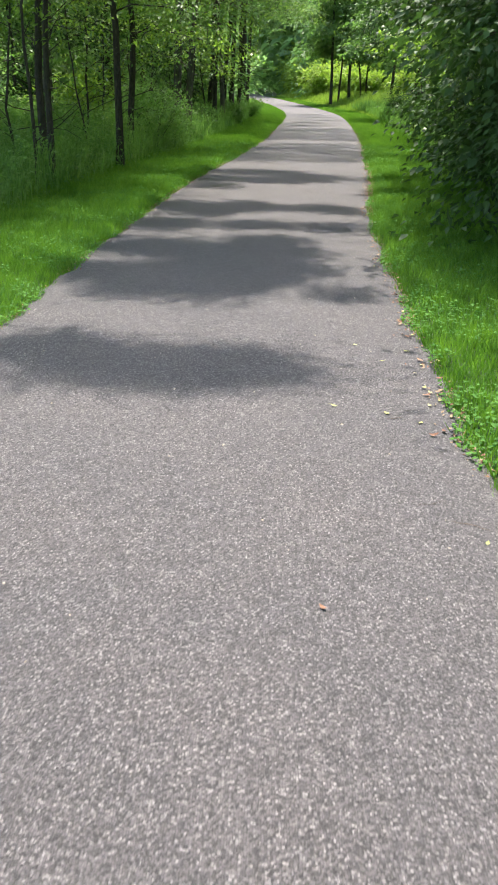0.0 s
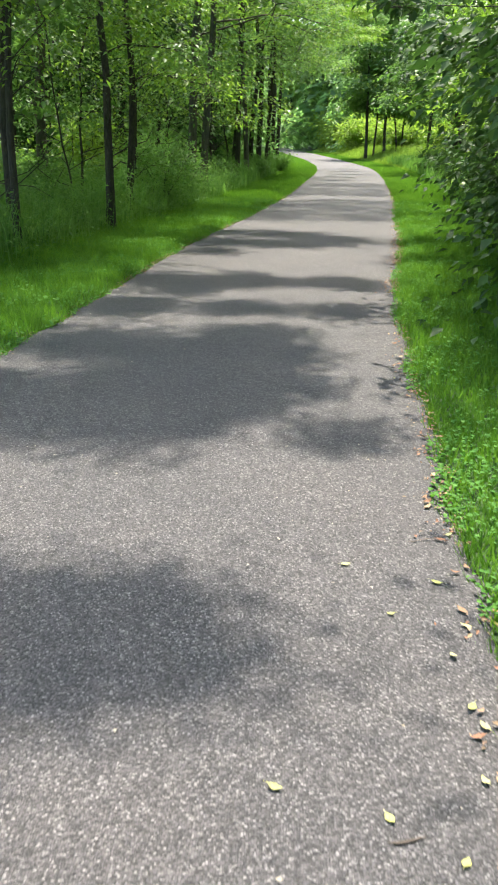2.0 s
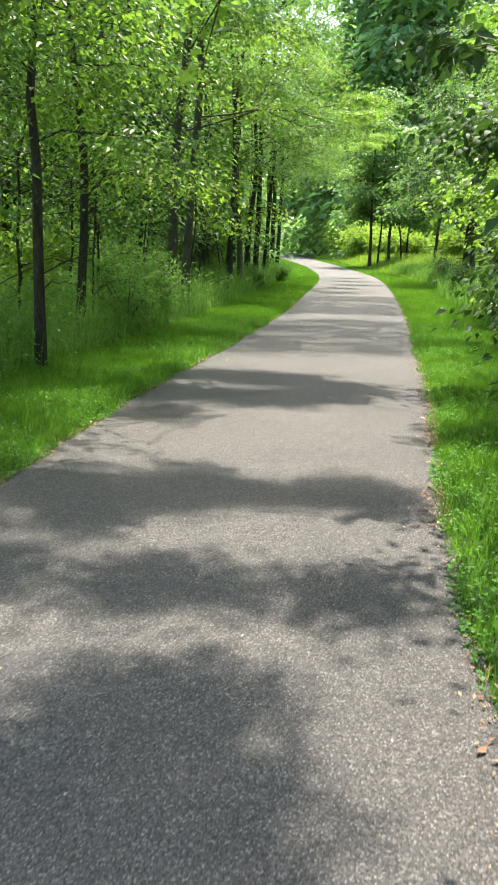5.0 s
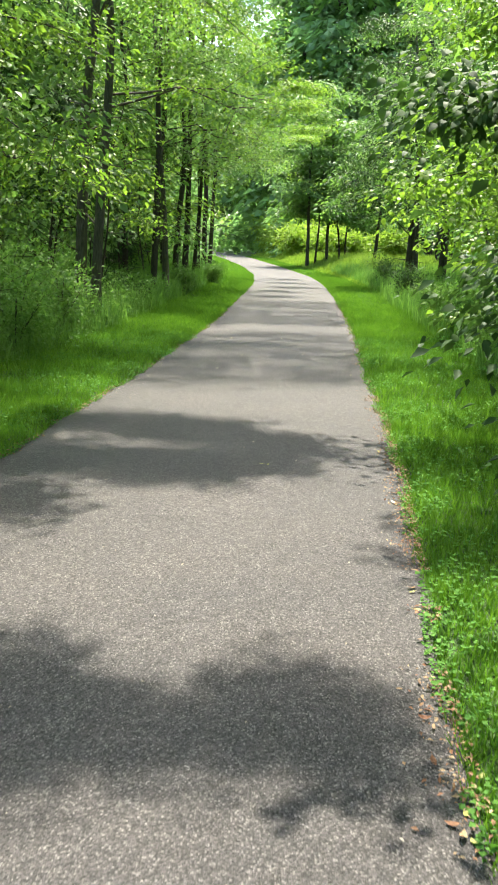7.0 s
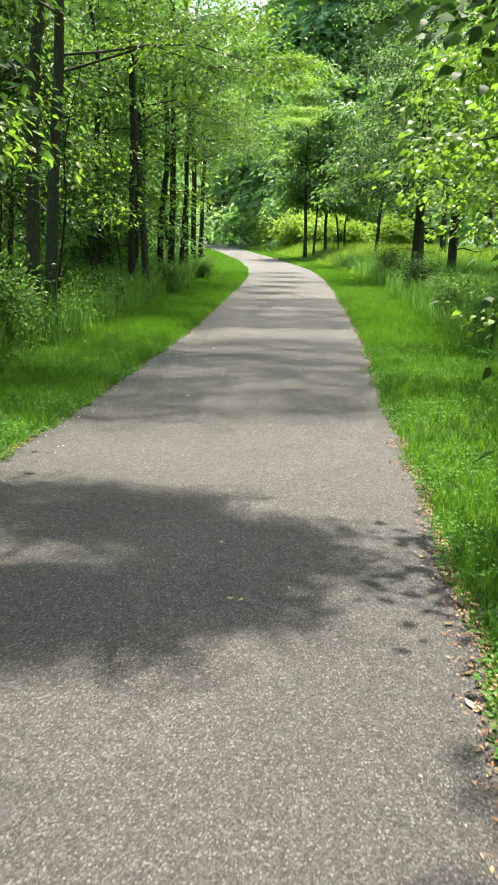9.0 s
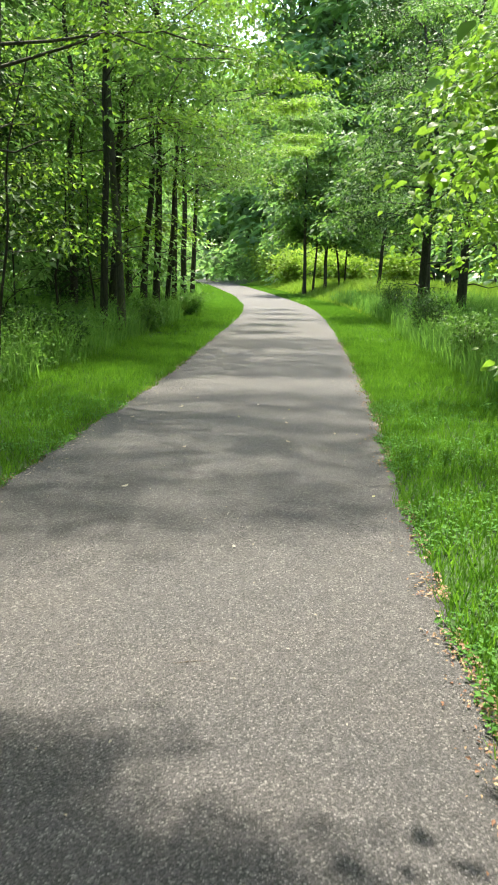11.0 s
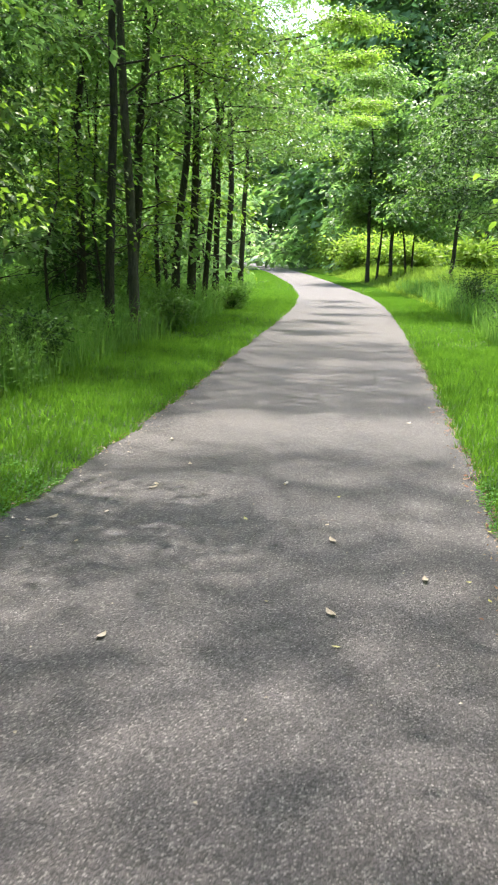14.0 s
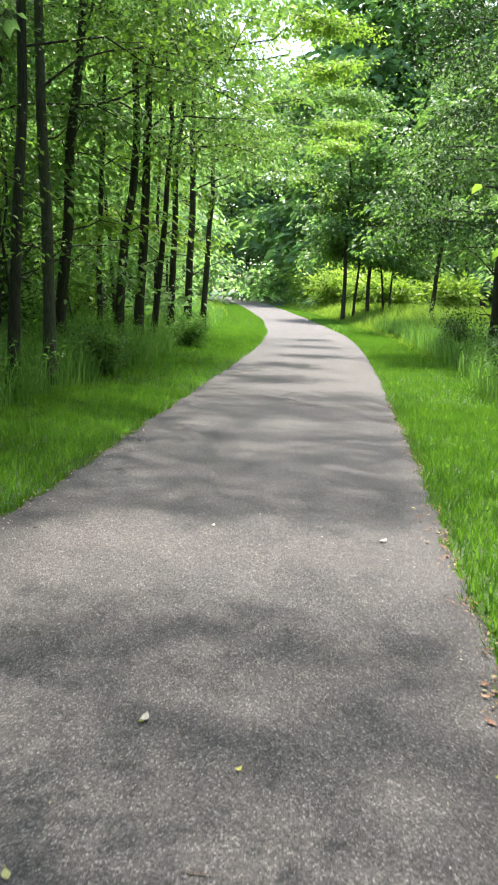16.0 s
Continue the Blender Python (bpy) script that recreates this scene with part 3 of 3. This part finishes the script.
def lobed_spray(start, tip, count, seed):
    """A thin drooping branch that ends in a loose spray of five-lobed leaves."""
    g = np.random.default_rng(seed)
    a, b = np.array(start), np.array(tip)
    q = np.linspace(0, 1, 12)[:, None]
    p = (b - a) * q + np.array([0, 0, 0.9]) * np.sin(q * math.pi)
    sticks, ends = [tube(p, 0.022 * (1 - 0.88 * q[:, 0]), 5)], []
    for k in range(12):
        st = p[8 + k % 4]
        sp = st + unit(np.array([g.normal(), g.normal(), g.uniform(-0.7, 0.2)])) * g.uniform(0.15, 0.38) * np.linspace(0, 1, 4)[:, None]
        sticks.append(tube(sp, 0.004 * (1 - 0.7 * np.linspace(0, 1, 4)), 4))
        ends += [sp[1], sp[2], sp[3]]
    ends = np.array(ends)
    ang = np.arange(10) * math.pi / 5
    rad = np.where(np.arange(10) % 2 == 0, 1.0, 0.42)
    star = np.stack([np.cos(ang) * rad + 0.75, np.sin(ang) * rad, 0 * ang], 1)
    star = np.concatenate([[[0.6, 0, 0.1]], star])
    vs = []
    for k in range(count):
        w = unit(np.array([g.normal(), g.normal(), -0.35]))
        side = unit(np.cross(w, (0, 0, 1)) + g.normal(0, 0.25, 3))
        up = np.cross(side, w)
        vs.append(ends[g.integers(len(ends))] + g.normal(0, 0.025, 3) + 0.05 * g.uniform(0.7, 1.2) * (star[:, :1] * w + star[:, 1:2] * side + star[:, 2:] * up))
    base = np.arange(count)[:, None, None] * 11
    fan = np.stack([np.zeros(10, int), 1 + np.arange(10), 1 + (np.arange(10) + 1) % 10], 1)
    top = new("overhanging_branch")
    tagged(part("branch", mesh_of("branch", *joined(sticks), BARK, True), top), kind="stuff")
    tagged(part("foliage", mesh_of("foliage", np.concatenate(vs), (fan[None] + base).reshape(-1, 3), LEAF_BRIGHT), top), kind="stuff")
    top.matrix_basis = pose(*start)
    return tagged(top, "thin drooping branch with bright five-lobed green leaves", "branch")


lobed_spray((-4.12, 12.2, 3.7), (0.27, 10.35, 2.42), 80, 930)
# ---- bushes ----


def bush(x, y, h, w, leaves, leaf, seed, green, label, group):
    g = np.random.default_rng(seed)
    top = new("bush")
    sticks, tips = [], []
    for k in range(12):
        az, out = g.uniform(0, 6.28), g.uniform(0.2, 1) * w
        q = np.linspace(0, 1, 5)[:, None]
        p = np.array([[math.cos(az) * out, math.sin(az) * out, 0]]) * q ** 1.3 + np.array([[0, 0, h * g.uniform(0.6, 1)]]) * q ** 0.8 - (0, 0, 0.05)
        sticks.append(tube(p, 0.014 * (1 - 0.8 * q[:, 0]), 5))
        tips += [p[1] * 0.5 + p[2] * 0.5, p[2], p[3], p[4]]
    tips = np.array(tips)
    own = g.integers(0, len(tips), leaves)
    off = g.normal(0, 0.17 * (h + w) / 2, (leaves, 3))
    lp = tips[own] + off
    lp[:, 2] = np.abs(lp[:, 2]) + 0.03
    ln = leaf * g.uniform(0.6, 1.2, leaves)
    tagged(part("stem", mesh_of("stem", *joined(sticks), BARK, True), top), kind="stuff")
    part("foliage", mesh_of("foliage", *leaf_field(lp, off + g.normal(0, 0.1, (leaves, 3)), ln, ln * 0.55, 0.2, 0.5, g), green), top)
    top.matrix_basis = pose(x, y, float(land(x, y)))
    return tagged(top, label, "bush", group)


for n, (x, y, h, w, green) in enumerate([
        (-3.9, 19.0, 0.9, 0.8, LEAF), (-2.3, 22.2, 1.1, 0.7, WEED), (-2.7, 23.6, 1.35, 0.8, WEED), (-2.2, 24.9, 1.2, 0.7, LEAF), (-3.3, 25.6, 1.5, 0.9, WEED), (-2.3, 29.5, 0.8, 0.6, LEAF_DARK), (-1.9, 31.0, 0.7, 0.5, LEAF_DARK),
        (-0.9, 37.5, 0.7, 0.5, LEAF), (-0.4, 46.0, 0.7, 0.6, WEED), (-0.7, 49.0, 0.7, 0.5, WEED), (-4.5, 27, 1.6, 1.0, LEAF_BRIGHT), (-5, 35, 1.8, 1.2, LEAF), (-6, 48, 2.0, 1.4, LEAF_BRIGHT)]):
    bush(x, y, h, w, 2400, 0.075, 600 + n, green, "low leafy shrub among tall grass on the bank", "shrubs on the bank")
for n in range(26):
    y = 15 + n * 2.1 + rng.uniform(-0.8, 0.8)
    x = float(left_edge(y)) - rng.uniform(3.6, 8.5)
    bush(x, y, rng.uniform(1.2, 2.4), rng.uniform(0.8, 1.4), 1300, 0.13, 760 + n, (LEAF, LEAF_DARK, LEAF_FAR, LEAF, LEAF_BRIGHT)[n % 5], "leafy understorey shrub between the slender trunks", "understorey shrubs")
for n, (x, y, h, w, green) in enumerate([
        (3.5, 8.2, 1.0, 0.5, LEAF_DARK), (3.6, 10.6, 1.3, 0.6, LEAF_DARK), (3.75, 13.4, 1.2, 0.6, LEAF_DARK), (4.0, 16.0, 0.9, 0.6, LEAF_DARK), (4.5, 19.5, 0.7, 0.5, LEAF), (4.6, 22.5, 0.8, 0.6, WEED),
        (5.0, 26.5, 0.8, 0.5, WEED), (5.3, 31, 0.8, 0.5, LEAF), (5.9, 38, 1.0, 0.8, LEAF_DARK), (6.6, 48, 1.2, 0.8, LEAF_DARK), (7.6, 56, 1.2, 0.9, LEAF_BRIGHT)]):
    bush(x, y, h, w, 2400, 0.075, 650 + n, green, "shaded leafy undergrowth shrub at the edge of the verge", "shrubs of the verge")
for n, (x, y, h, w) in enumerate([(6.2, 100, 3.0, 2.4), (8.5, 97, 3.4, 2.6), (5.8, 113, 3.0, 2.4), (10, 92, 2.8, 2.4), (13, 84, 2.6, 2.2), (-9, 110, 3.0, 2.4), (-12, 116, 3.4, 2.8), (5.0, 127, 4.0, 2.8), (5.4, 120, 3.8, 2.8), (8, 112, 3.6, 2.8)]):
    bush(x, y, h, w, 2500, 0.4, 680 + n, MEADOW, "rounded sunlit yellow-green bush in the meadow", "meadow bushes")
for n in range(22):
    y = 128 + n * 5.2
    right = n % 2
    x = float(right_edge(min(y, 236))) + rng.uniform(4.5, 8) if right else float(left_edge(min(y, 236))) - rng.uniform(4.5, 8)
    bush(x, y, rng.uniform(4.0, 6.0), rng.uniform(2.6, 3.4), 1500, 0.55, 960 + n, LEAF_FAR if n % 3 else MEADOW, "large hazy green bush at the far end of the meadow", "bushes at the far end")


def fern(x, y, seed):
    """Arching fronds of paired leaflets from one crown."""
    g = np.random.default_rng(seed)
    top = new("fern")
    for k in range(9):
        az, ln = k * 0.7 + g.uniform(-0.2, 0.2), g.uniform(0.45, 0.7)
        q = np.linspace(0, 1, 16)[:, None]
        out = np.array([math.cos(az), math.sin(az), 0])
        rib = out * ln * q + np.array([0, 0, 1]) * ln * (0.9 * q - 0.75 * q ** 2)
        side = np.array([-math.sin(az), math.cos(az), 0])
        at = np.concatenate([rib[2:], rib[2:]])
        ways = np.concatenate([np.repeat(side[None], 14, 0), np.repeat(-side[None], 14, 0)]) + out * 0.4 + np.array([0, 0, -0.2])
        wide = np.tile(0.13 * (1 - np.linspace(0, 1, 14)) ** 0.7 + 0.02, 2)
        leaflets = part("frond", mesh_of("frond", *joined([leaf_field(at, ways, wide, wide * 0.3, 0.1, 0.8, g)]), CLOVER), top)
        tagged(leaflets, kind="stuff")
    top.matrix_basis = pose(x, y, float(land(x, y)))
    return tagged(top, "green fern with arching fronds at the shaded verge", "fern", "ferns of the verge")


for n, (x, y) in enumerate([(4.3, 21.6), (4.5, 23.2), (4.45, 25.0), (4.0, 18.6)]):
    fern(x, y, 720 + n)
# ---- grass and weeds ----


def verge_places(n, y0, y1, d0, d1, side, gen, power=1.0):
    y = gen.uniform(y0, y1, n)
    d = d0 + (d1 - d0) * gen.random(n) ** power
    x = left_edge(y) - d if side < 0 else right_edge(y) + d
    return np.stack([x, y, land(x, y) - 0.005], 1)


pieces = []
for side, y0 in ((-1, 4.0), (1, 2.6)):
    for n, a, b, hi, wd in ((14000, -8, y0, 0.08, 0.014), (115000, y0, 19, 0.09, 0.009), (60000, 19, 36, 0.09, 0.012), (36000, 36, 62, 0.09, 0.016), (15000, 62, 120, 0.1, 0.035)):
        p = verge_places(n, a, b, -0.03, 2.1, side, rng)
        pieces.append(blades(p, hi * rng.uniform(0.45, 1.25, n) * (1 + 0.3 * wave(p[:, 0], p[:, 1], 3.0)), wd * rng.uniform(0.7, 1.3, n), 0.8))
tagged(new("mown_grass", mesh_of("mown_grass", *joined(pieces), TURF)), "short mown green grass along both sides of the path", "grass", kind="stuff")

pieces = []
for side, y0, n in ((-1, 4.5, 30000), (1, 2.8, 34000)):
    p = verge_places(n, y0, 26, -0.05, 1.7, side, rng, 1.6)
    keep = wave(p[:, 0], p[:, 1], 2.2, 2.0) > -0.15
    p = p[keep]
    p[:, 2] += rng.uniform(0.02, 0.09, len(p))
    w = rng.normal(0, 1, (len(p), 3)) * (1, 1, 0.15)
    ln = rng.uniform(0.016, 0.032, len(p))
    pieces.append(leaf_field(p, w, ln, ln * 0.9, 0.1, 0.8))
tagged(new("clover", mesh_of("clover", *joined(pieces), CLOVER)), "low clover patches creeping over the edge of the asphalt", "clover", kind="stuff")

pieces = []
for side, n, a, b, d0, d1, hi, wd in ((-1, 7000, -6, 7, 1.6, 6.5, 0.8, 0.02), (1, 6000, -6, 5, 1.9, 6.0, 0.6, 0.02), (-1, 30000, 7, 24, 1.5, 6.5, 0.68, 0.011), (-1, 28000, 24, 44, 1.5, 5.5, 0.66, 0.014), (-1, 15000, 44, 75, 2.0, 7, 0.62, 0.03), (-1, 6000, 12, 60, 6, 14, 0.8, 0.05),
                                      (1, 14000, 5, 20, 1.9, 4.5, 0.5, 0.011), (1, 20000, 20, 40, 1.5, 5.5, 0.55, 0.015), (1, 12000, 40, 64, 1.7, 7, 0.7, 0.028)):
    p = verge_places(n, a, b, d0, d1, side, rng, 0.8)
    tall = np.clip((np.abs(p[:, 0] - (left_edge(p[:, 1]) if side < 0 else right_edge(p[:, 1]))) - d0 + 0.35) / 0.55, 0.4, 1)
    pieces.append(blades(p, hi * tall * rng.uniform(0.5, 1.2, n) * (1 + 0.4 * wave(p[:, 0], p[:, 1], 1.6, 5.0)), wd * rng.uniform(0.6, 1.3, n), 0.75, bent=True))
tagged(new("tall_grass", mesh_of("tall_grass", *joined(pieces), WEED)), "unmown tall green grass under the trees", "grass", kind="stuff")

pieces = []
for side, n, a, b, d0, d1, top, size in ((-1, 78000, 7, 30, 1.45, 6, 0.95, 0.062), (-1, 16000, 30, 46, 1.6, 6, 0.9, 0.09), (-1, 10000, 46, 72, 2.2, 8, 0.5, 0.12), (1, 16000, 5, 26, 2.0, 5, 0.55, 0.07), (1, 12000, 26, 64, 1.9, 7, 0.6, 0.11)):
    p = verge_places(n, a, b, d0, d1, side, rng, 0.8)
    p[:, 2] += rng.uniform(0.05, 1, n) ** 1.2 * top * np.clip(0.75 + 0.5 * wave(p[:, 0], p[:, 1], 1.3, 8.0), 0.1, 1.2)
    ln = size * rng.uniform(0.6, 1.3, n)
    pieces.append(leaf_field(p, rng.normal(0, 1, (n, 3)) * (1, 1, 0.5), ln, ln * 0.5, 0.2, 0.5))
tagged(new("weeds", mesh_of("weeds", *joined(pieces), WEED)), "mixed broad-leaved weeds in the tall grass", "weeds", kind="stuff")

n = 40000
p = np.stack([rng.uniform(0, 1, n), rng.uniform(46, 130, n), np.zeros(n)], 1)
p[:, 0] = right_edge(p[:, 1]) + 1.5 + p[:, 0] ** 1.3 * 16
p[:, 2] = land(p[:, 0], p[:, 1]) - 0.01
m1 = blades(p, rng.uniform(0.4, 1.2, n) * np.clip((p[:, 0] - right_edge(p[:, 1]) - 1.3) / 2.5, 0.2, 1) * np.clip((p[:, 1] - 42) / 16, 0.3, 1), rng.uniform(0.03, 0.07, n), 0.6, bent=True)
n = 9000
p = np.stack([rng.uniform(0, 1, n), rng.uniform(75, 125, n), np.zeros(n)], 1)
p[:, 0] = left_edge(p[:, 1]) - 1.8 - p[:, 0] * 9
p[:, 2] = land(p[:, 0], p[:, 1]) - 0.01
m2 = blades(p, rng.uniform(0.12, 0.3, n), rng.uniform(0.03, 0.07, n), 0.6, bent=True)
tagged(new("meadow", mesh_of("meadow", *joined([m1, m2]), MEADOW)), "sunlit yellow-green meadow grass beyond the bend", "meadow grass", kind="stuff")

# ---- litter on the asphalt ----
YELLOW_SPOTS = [(0.7, 5.65), (0.83, 5.3), (1.01, 5.54), (1.06, 5.25), (1.0, 4.8), (1.02, 4.72), (1.05, 4.6), (0.98, 4.5), (0.74, 4.35), (0.89, 4.23), (0.48, 4.43),
                (0.93, 2.96), (0.94, 16.32), (0.99, 16.3), (1.45, 11.88), (1.73, 23.05), (2.4, 23.9), (1.44, 23.5), (1.48, 25.66), (1.83, 25.38), (1.27, 24.78)]
CHIP_SPOTS = [(1.72, 23.4), (2.19, 23.9), (1.74, 24.74), (1.76, 24.45), (1.49, 25.68), (1.53, 28.39), (0.62, 25.46), (0.52, 27.09), (0.44, 24.85), (2.6, 28.28), (0.78, 26.17),
              (1.25, 20.15), (0.47, 21.55), (0.8, 23.04), (0.4, 24.26), (0.16, 24.7), (0.63, 25.54), (0.89, 17.08), (1.8, 15.4)]
TWIG_SPOTS = [(1.02, 5.9, 12), (0.77, 4.29, 15), (0.78, 3.28, 25), (0.9, 3.1, -30), (1.75, 24.85, -10), (0.9, 26.4, 20), (1.1, 18.6, 5)]


def path_top(x, y):
    le, re = float(left_edge(y)), float(right_edge(y))
    return float(np.interp((x - le) / (re - le), across[1:-1], drop[1:-1]))


def leaf_mesh(name, length, width, mat, curl, seed):
    """A curled fallen leaf blade with a raised midrib line and a short stalk."""
    g = random.Random(seed)
    bm = bmesh.new()
    rows = []
    for k, f in enumerate((0.0, 0.18, 0.4, 0.65, 0.86, 1.0)):
        w = width / 2 * (0.08, 0.7, 1.0, 0.82, 0.42, 0.04)[k] * g.uniform(0.88, 1.12)
        y, z = length * (f - 0.5), 0.002 + curl * (2 * f - 1) ** 2 * length
        rows.append([bm.verts.new((-w, y, z + curl * w * g.uniform(0.8, 1.6))), bm.verts.new((0, y, z)), bm.verts.new((w, y, z + curl * w * g.uniform(0.8, 1.6)))])
    for a, b in zip(rows, rows[1:]):
        for c in (0, 1):
            bm.faces.new((a[c], a[c + 1], b[c + 1], b[c]))
    s0 = rows[0][1].co
    stalk = [bm.verts.new((s0.x + dx, s0.y - dy, s0.z + dz)) for dx, dy, dz in ((-0.001, 0, 0), (0.001, 0, 0), (0.002, length * 0.3, 0.002), (0.0, length * 0.3, 0.002))]
    bm.faces.new(stalk)
    me = bpy.data.meshes.new(name)
    bm.to_mesh(me)
    bm.free()
    me.materials.append(mat)
    return me


yellow = [leaf_mesh("fallen_leaf", 0.06, 0.036, FALLEN, c, n) for n, c in enumerate((0.08, 0.2, 0.12))]
brown = [leaf_mesh("fallen_leaf", 0.085, 0.04, DRY, c, 10 + n) for n, c in enumerate((0.1, 0.25, 0.16))]
for n, (x, y) in enumerate(YELLOW_SPOTS):
    ob = new("fallen_leaf", yellow[n % 3])
    ob.matrix_basis = pose(x, y, path_top(x, y), rng.uniform(-8, 8), rng.uniform(-8, 8), rng.uniform(0, 360)) @ Matrix.Scale(rng.uniform(0.4, 0.72), 4)
    tagged(ob, "small yellow-green fallen leaf lying on grey asphalt", "leaf", "fallen leaves on the path")


def chip_mesh(length, width, seed, mat):
    """A splintered flat piece of wood or a bent twig."""
    g = np.random.default_rng(seed)
    q = np.linspace(-0.5, 0.5, 6)
    p = np.stack([q * length, np.cumsum(g.normal(0, 0.04 * length, 6)), np.full(6, width * 0.06)], 1)
    v, f = tube(p, width / 2 * np.array([0.3, 0.9, 1.0, 0.9, 0.8, 0.2]), 6)
    v[:, 2] = np.clip(v[:, 2] * 0.6, 0.001, None)
    return mesh_of("chip", v, f, mat, True)


chips = [leaf_mesh("leaf_fragment", 0.09, 0.036, CHIP, 0.1, 31), leaf_mesh("leaf_fragment", 0.065, 0.032, CHIP, 0.16, 32), leaf_mesh("leaf_fragment", 0.042, 0.02, CHIP, 0.08, 33)]
twigs = [chip_mesh(0.17, 0.007, 4, TWIG), chip_mesh(0.09, 0.009, 5, TWIG), chip_mesh(0.13, 0.006, 6, TWIG)]
for n, (x, y) in enumerate(CHIP_SPOTS):
    ob = new("leaf_fragment", chips[n % 3])
    ob.matrix_basis = pose(x, y, path_top(x, y), rz=rng.uniform(-40, 40))
    tagged(ob, "bleached dry leaf fragment lying on the asphalt", "leaf", "pale leaf fragments on the path")
for n, (x, y, a) in enumerate(TWIG_SPOTS):
    ob = new("twig", twigs[n % 3])
    ob.matrix_basis = pose(x, y, path_top(x, y), rz=a)
    tagged(ob, "thin dark broken twig lying on the asphalt", "twig", "twigs on the path")

nut = new("fallen_leaf", brown[1])
nut.matrix_basis = pose(0.3, 2.47, path_top(0.3, 2.47), rz=40) @ Matrix.Scale(0.4, 4)
tagged(nut, "small curled red-brown leaf lying alone on asphalt", "leaf", "fallen leaves on the path")

# dry leaves gathered along the grass edge: the thickest drifts one by one, the crumbs as one sheet
for n in range(250):
    y = 4.0 + 28 * ((n * 0.618) % 1.0)
    if wave(y, 0.3 * y, 1.1, 3.0) < -0.1:
        continue
    x = float(right_edge(y)) + rng.normal(-0.05, 0.05)
    ob = new("fallen_leaf", (brown + yellow[:1])[n % 4])
    ob.matrix_basis = pose(x, y, path_top(x, y) + 0.003, rng.uniform(-14, 14), rng.uniform(-14, 14), rng.uniform(0, 360)) @ Matrix.Scale(rng.uniform(0.35, 0.65), 4)
    tagged(ob, "dry curled brown leaf beside the grass edge", "leaf", "dry leaves along the edge")
n = 8000
y = np.where(rng.random(n) < 0.35, rng.uniform(12, 20, n), rng.uniform(2.5, 36, n))
side = np.where(rng.random(n) < 0.7, 1, -1)
off = np.abs(rng.normal(0, 0.07, n)) - 0.03
x = np.where(side > 0, right_edge(y) - off, left_edge(y) + off * 0.6)
keep = wave(y, 0.4 * y, 1.5, 6.0) * side > -0.25
p = np.stack([x, y, np.full(n, 0.003) + rng.uniform(0, 0.008, n)], 1)[keep]
ln = rng.uniform(0.008, 0.03, len(p))
tagged(new("leaf_litter", mesh_of("leaf_litter", *leaf_field(p, rng.normal(0, 1, (len(p), 3)) * (1, 1, 0.2), ln, ln * 0.5, 0.2, 0.7), DRY)),
       "crumbled brown leaf litter along the path edges", "leaf litter", kind="stuff")
n = 500
y = 2.0 + 42 * rng.random(n)
x = left_edge(y) + (right_edge(y) - left_edge(y)) * rng.uniform(0.02, 0.98, n)
p = np.stack([x, y, np.full(n, 0.014)], 1)
ln = rng.uniform(0.006, 0.02, n)
tagged(new("crumbs", mesh_of("crumbs", *leaf_field(p, rng.normal(0, 1, (n, 3)) * (1, 1, 0.1), ln, ln * 0.6, 0.2, 0.8), CHIP)),
       "tiny pale bits of bark and seed scattered over the asphalt", "debris", kind="stuff")
n = 420
y = rng.uniform(19, 33, n)
x = left_edge(y) + np.abs(rng.normal(0.05, 0.14, n))
p = np.stack([x, y, np.full(n, 0.008)], 1)
ln = rng.uniform(0.01, 0.035, n)
tagged(new("bark_bits", mesh_of("bark_bits", *leaf_field(p, rng.normal(0, 1, (n, 3)) * (1, 1, 0.1), ln, ln * 0.5, 0.2, 0.8), CHIP)),
       "pale bits of bark gathered along the grass edge", "debris", kind="stuff")
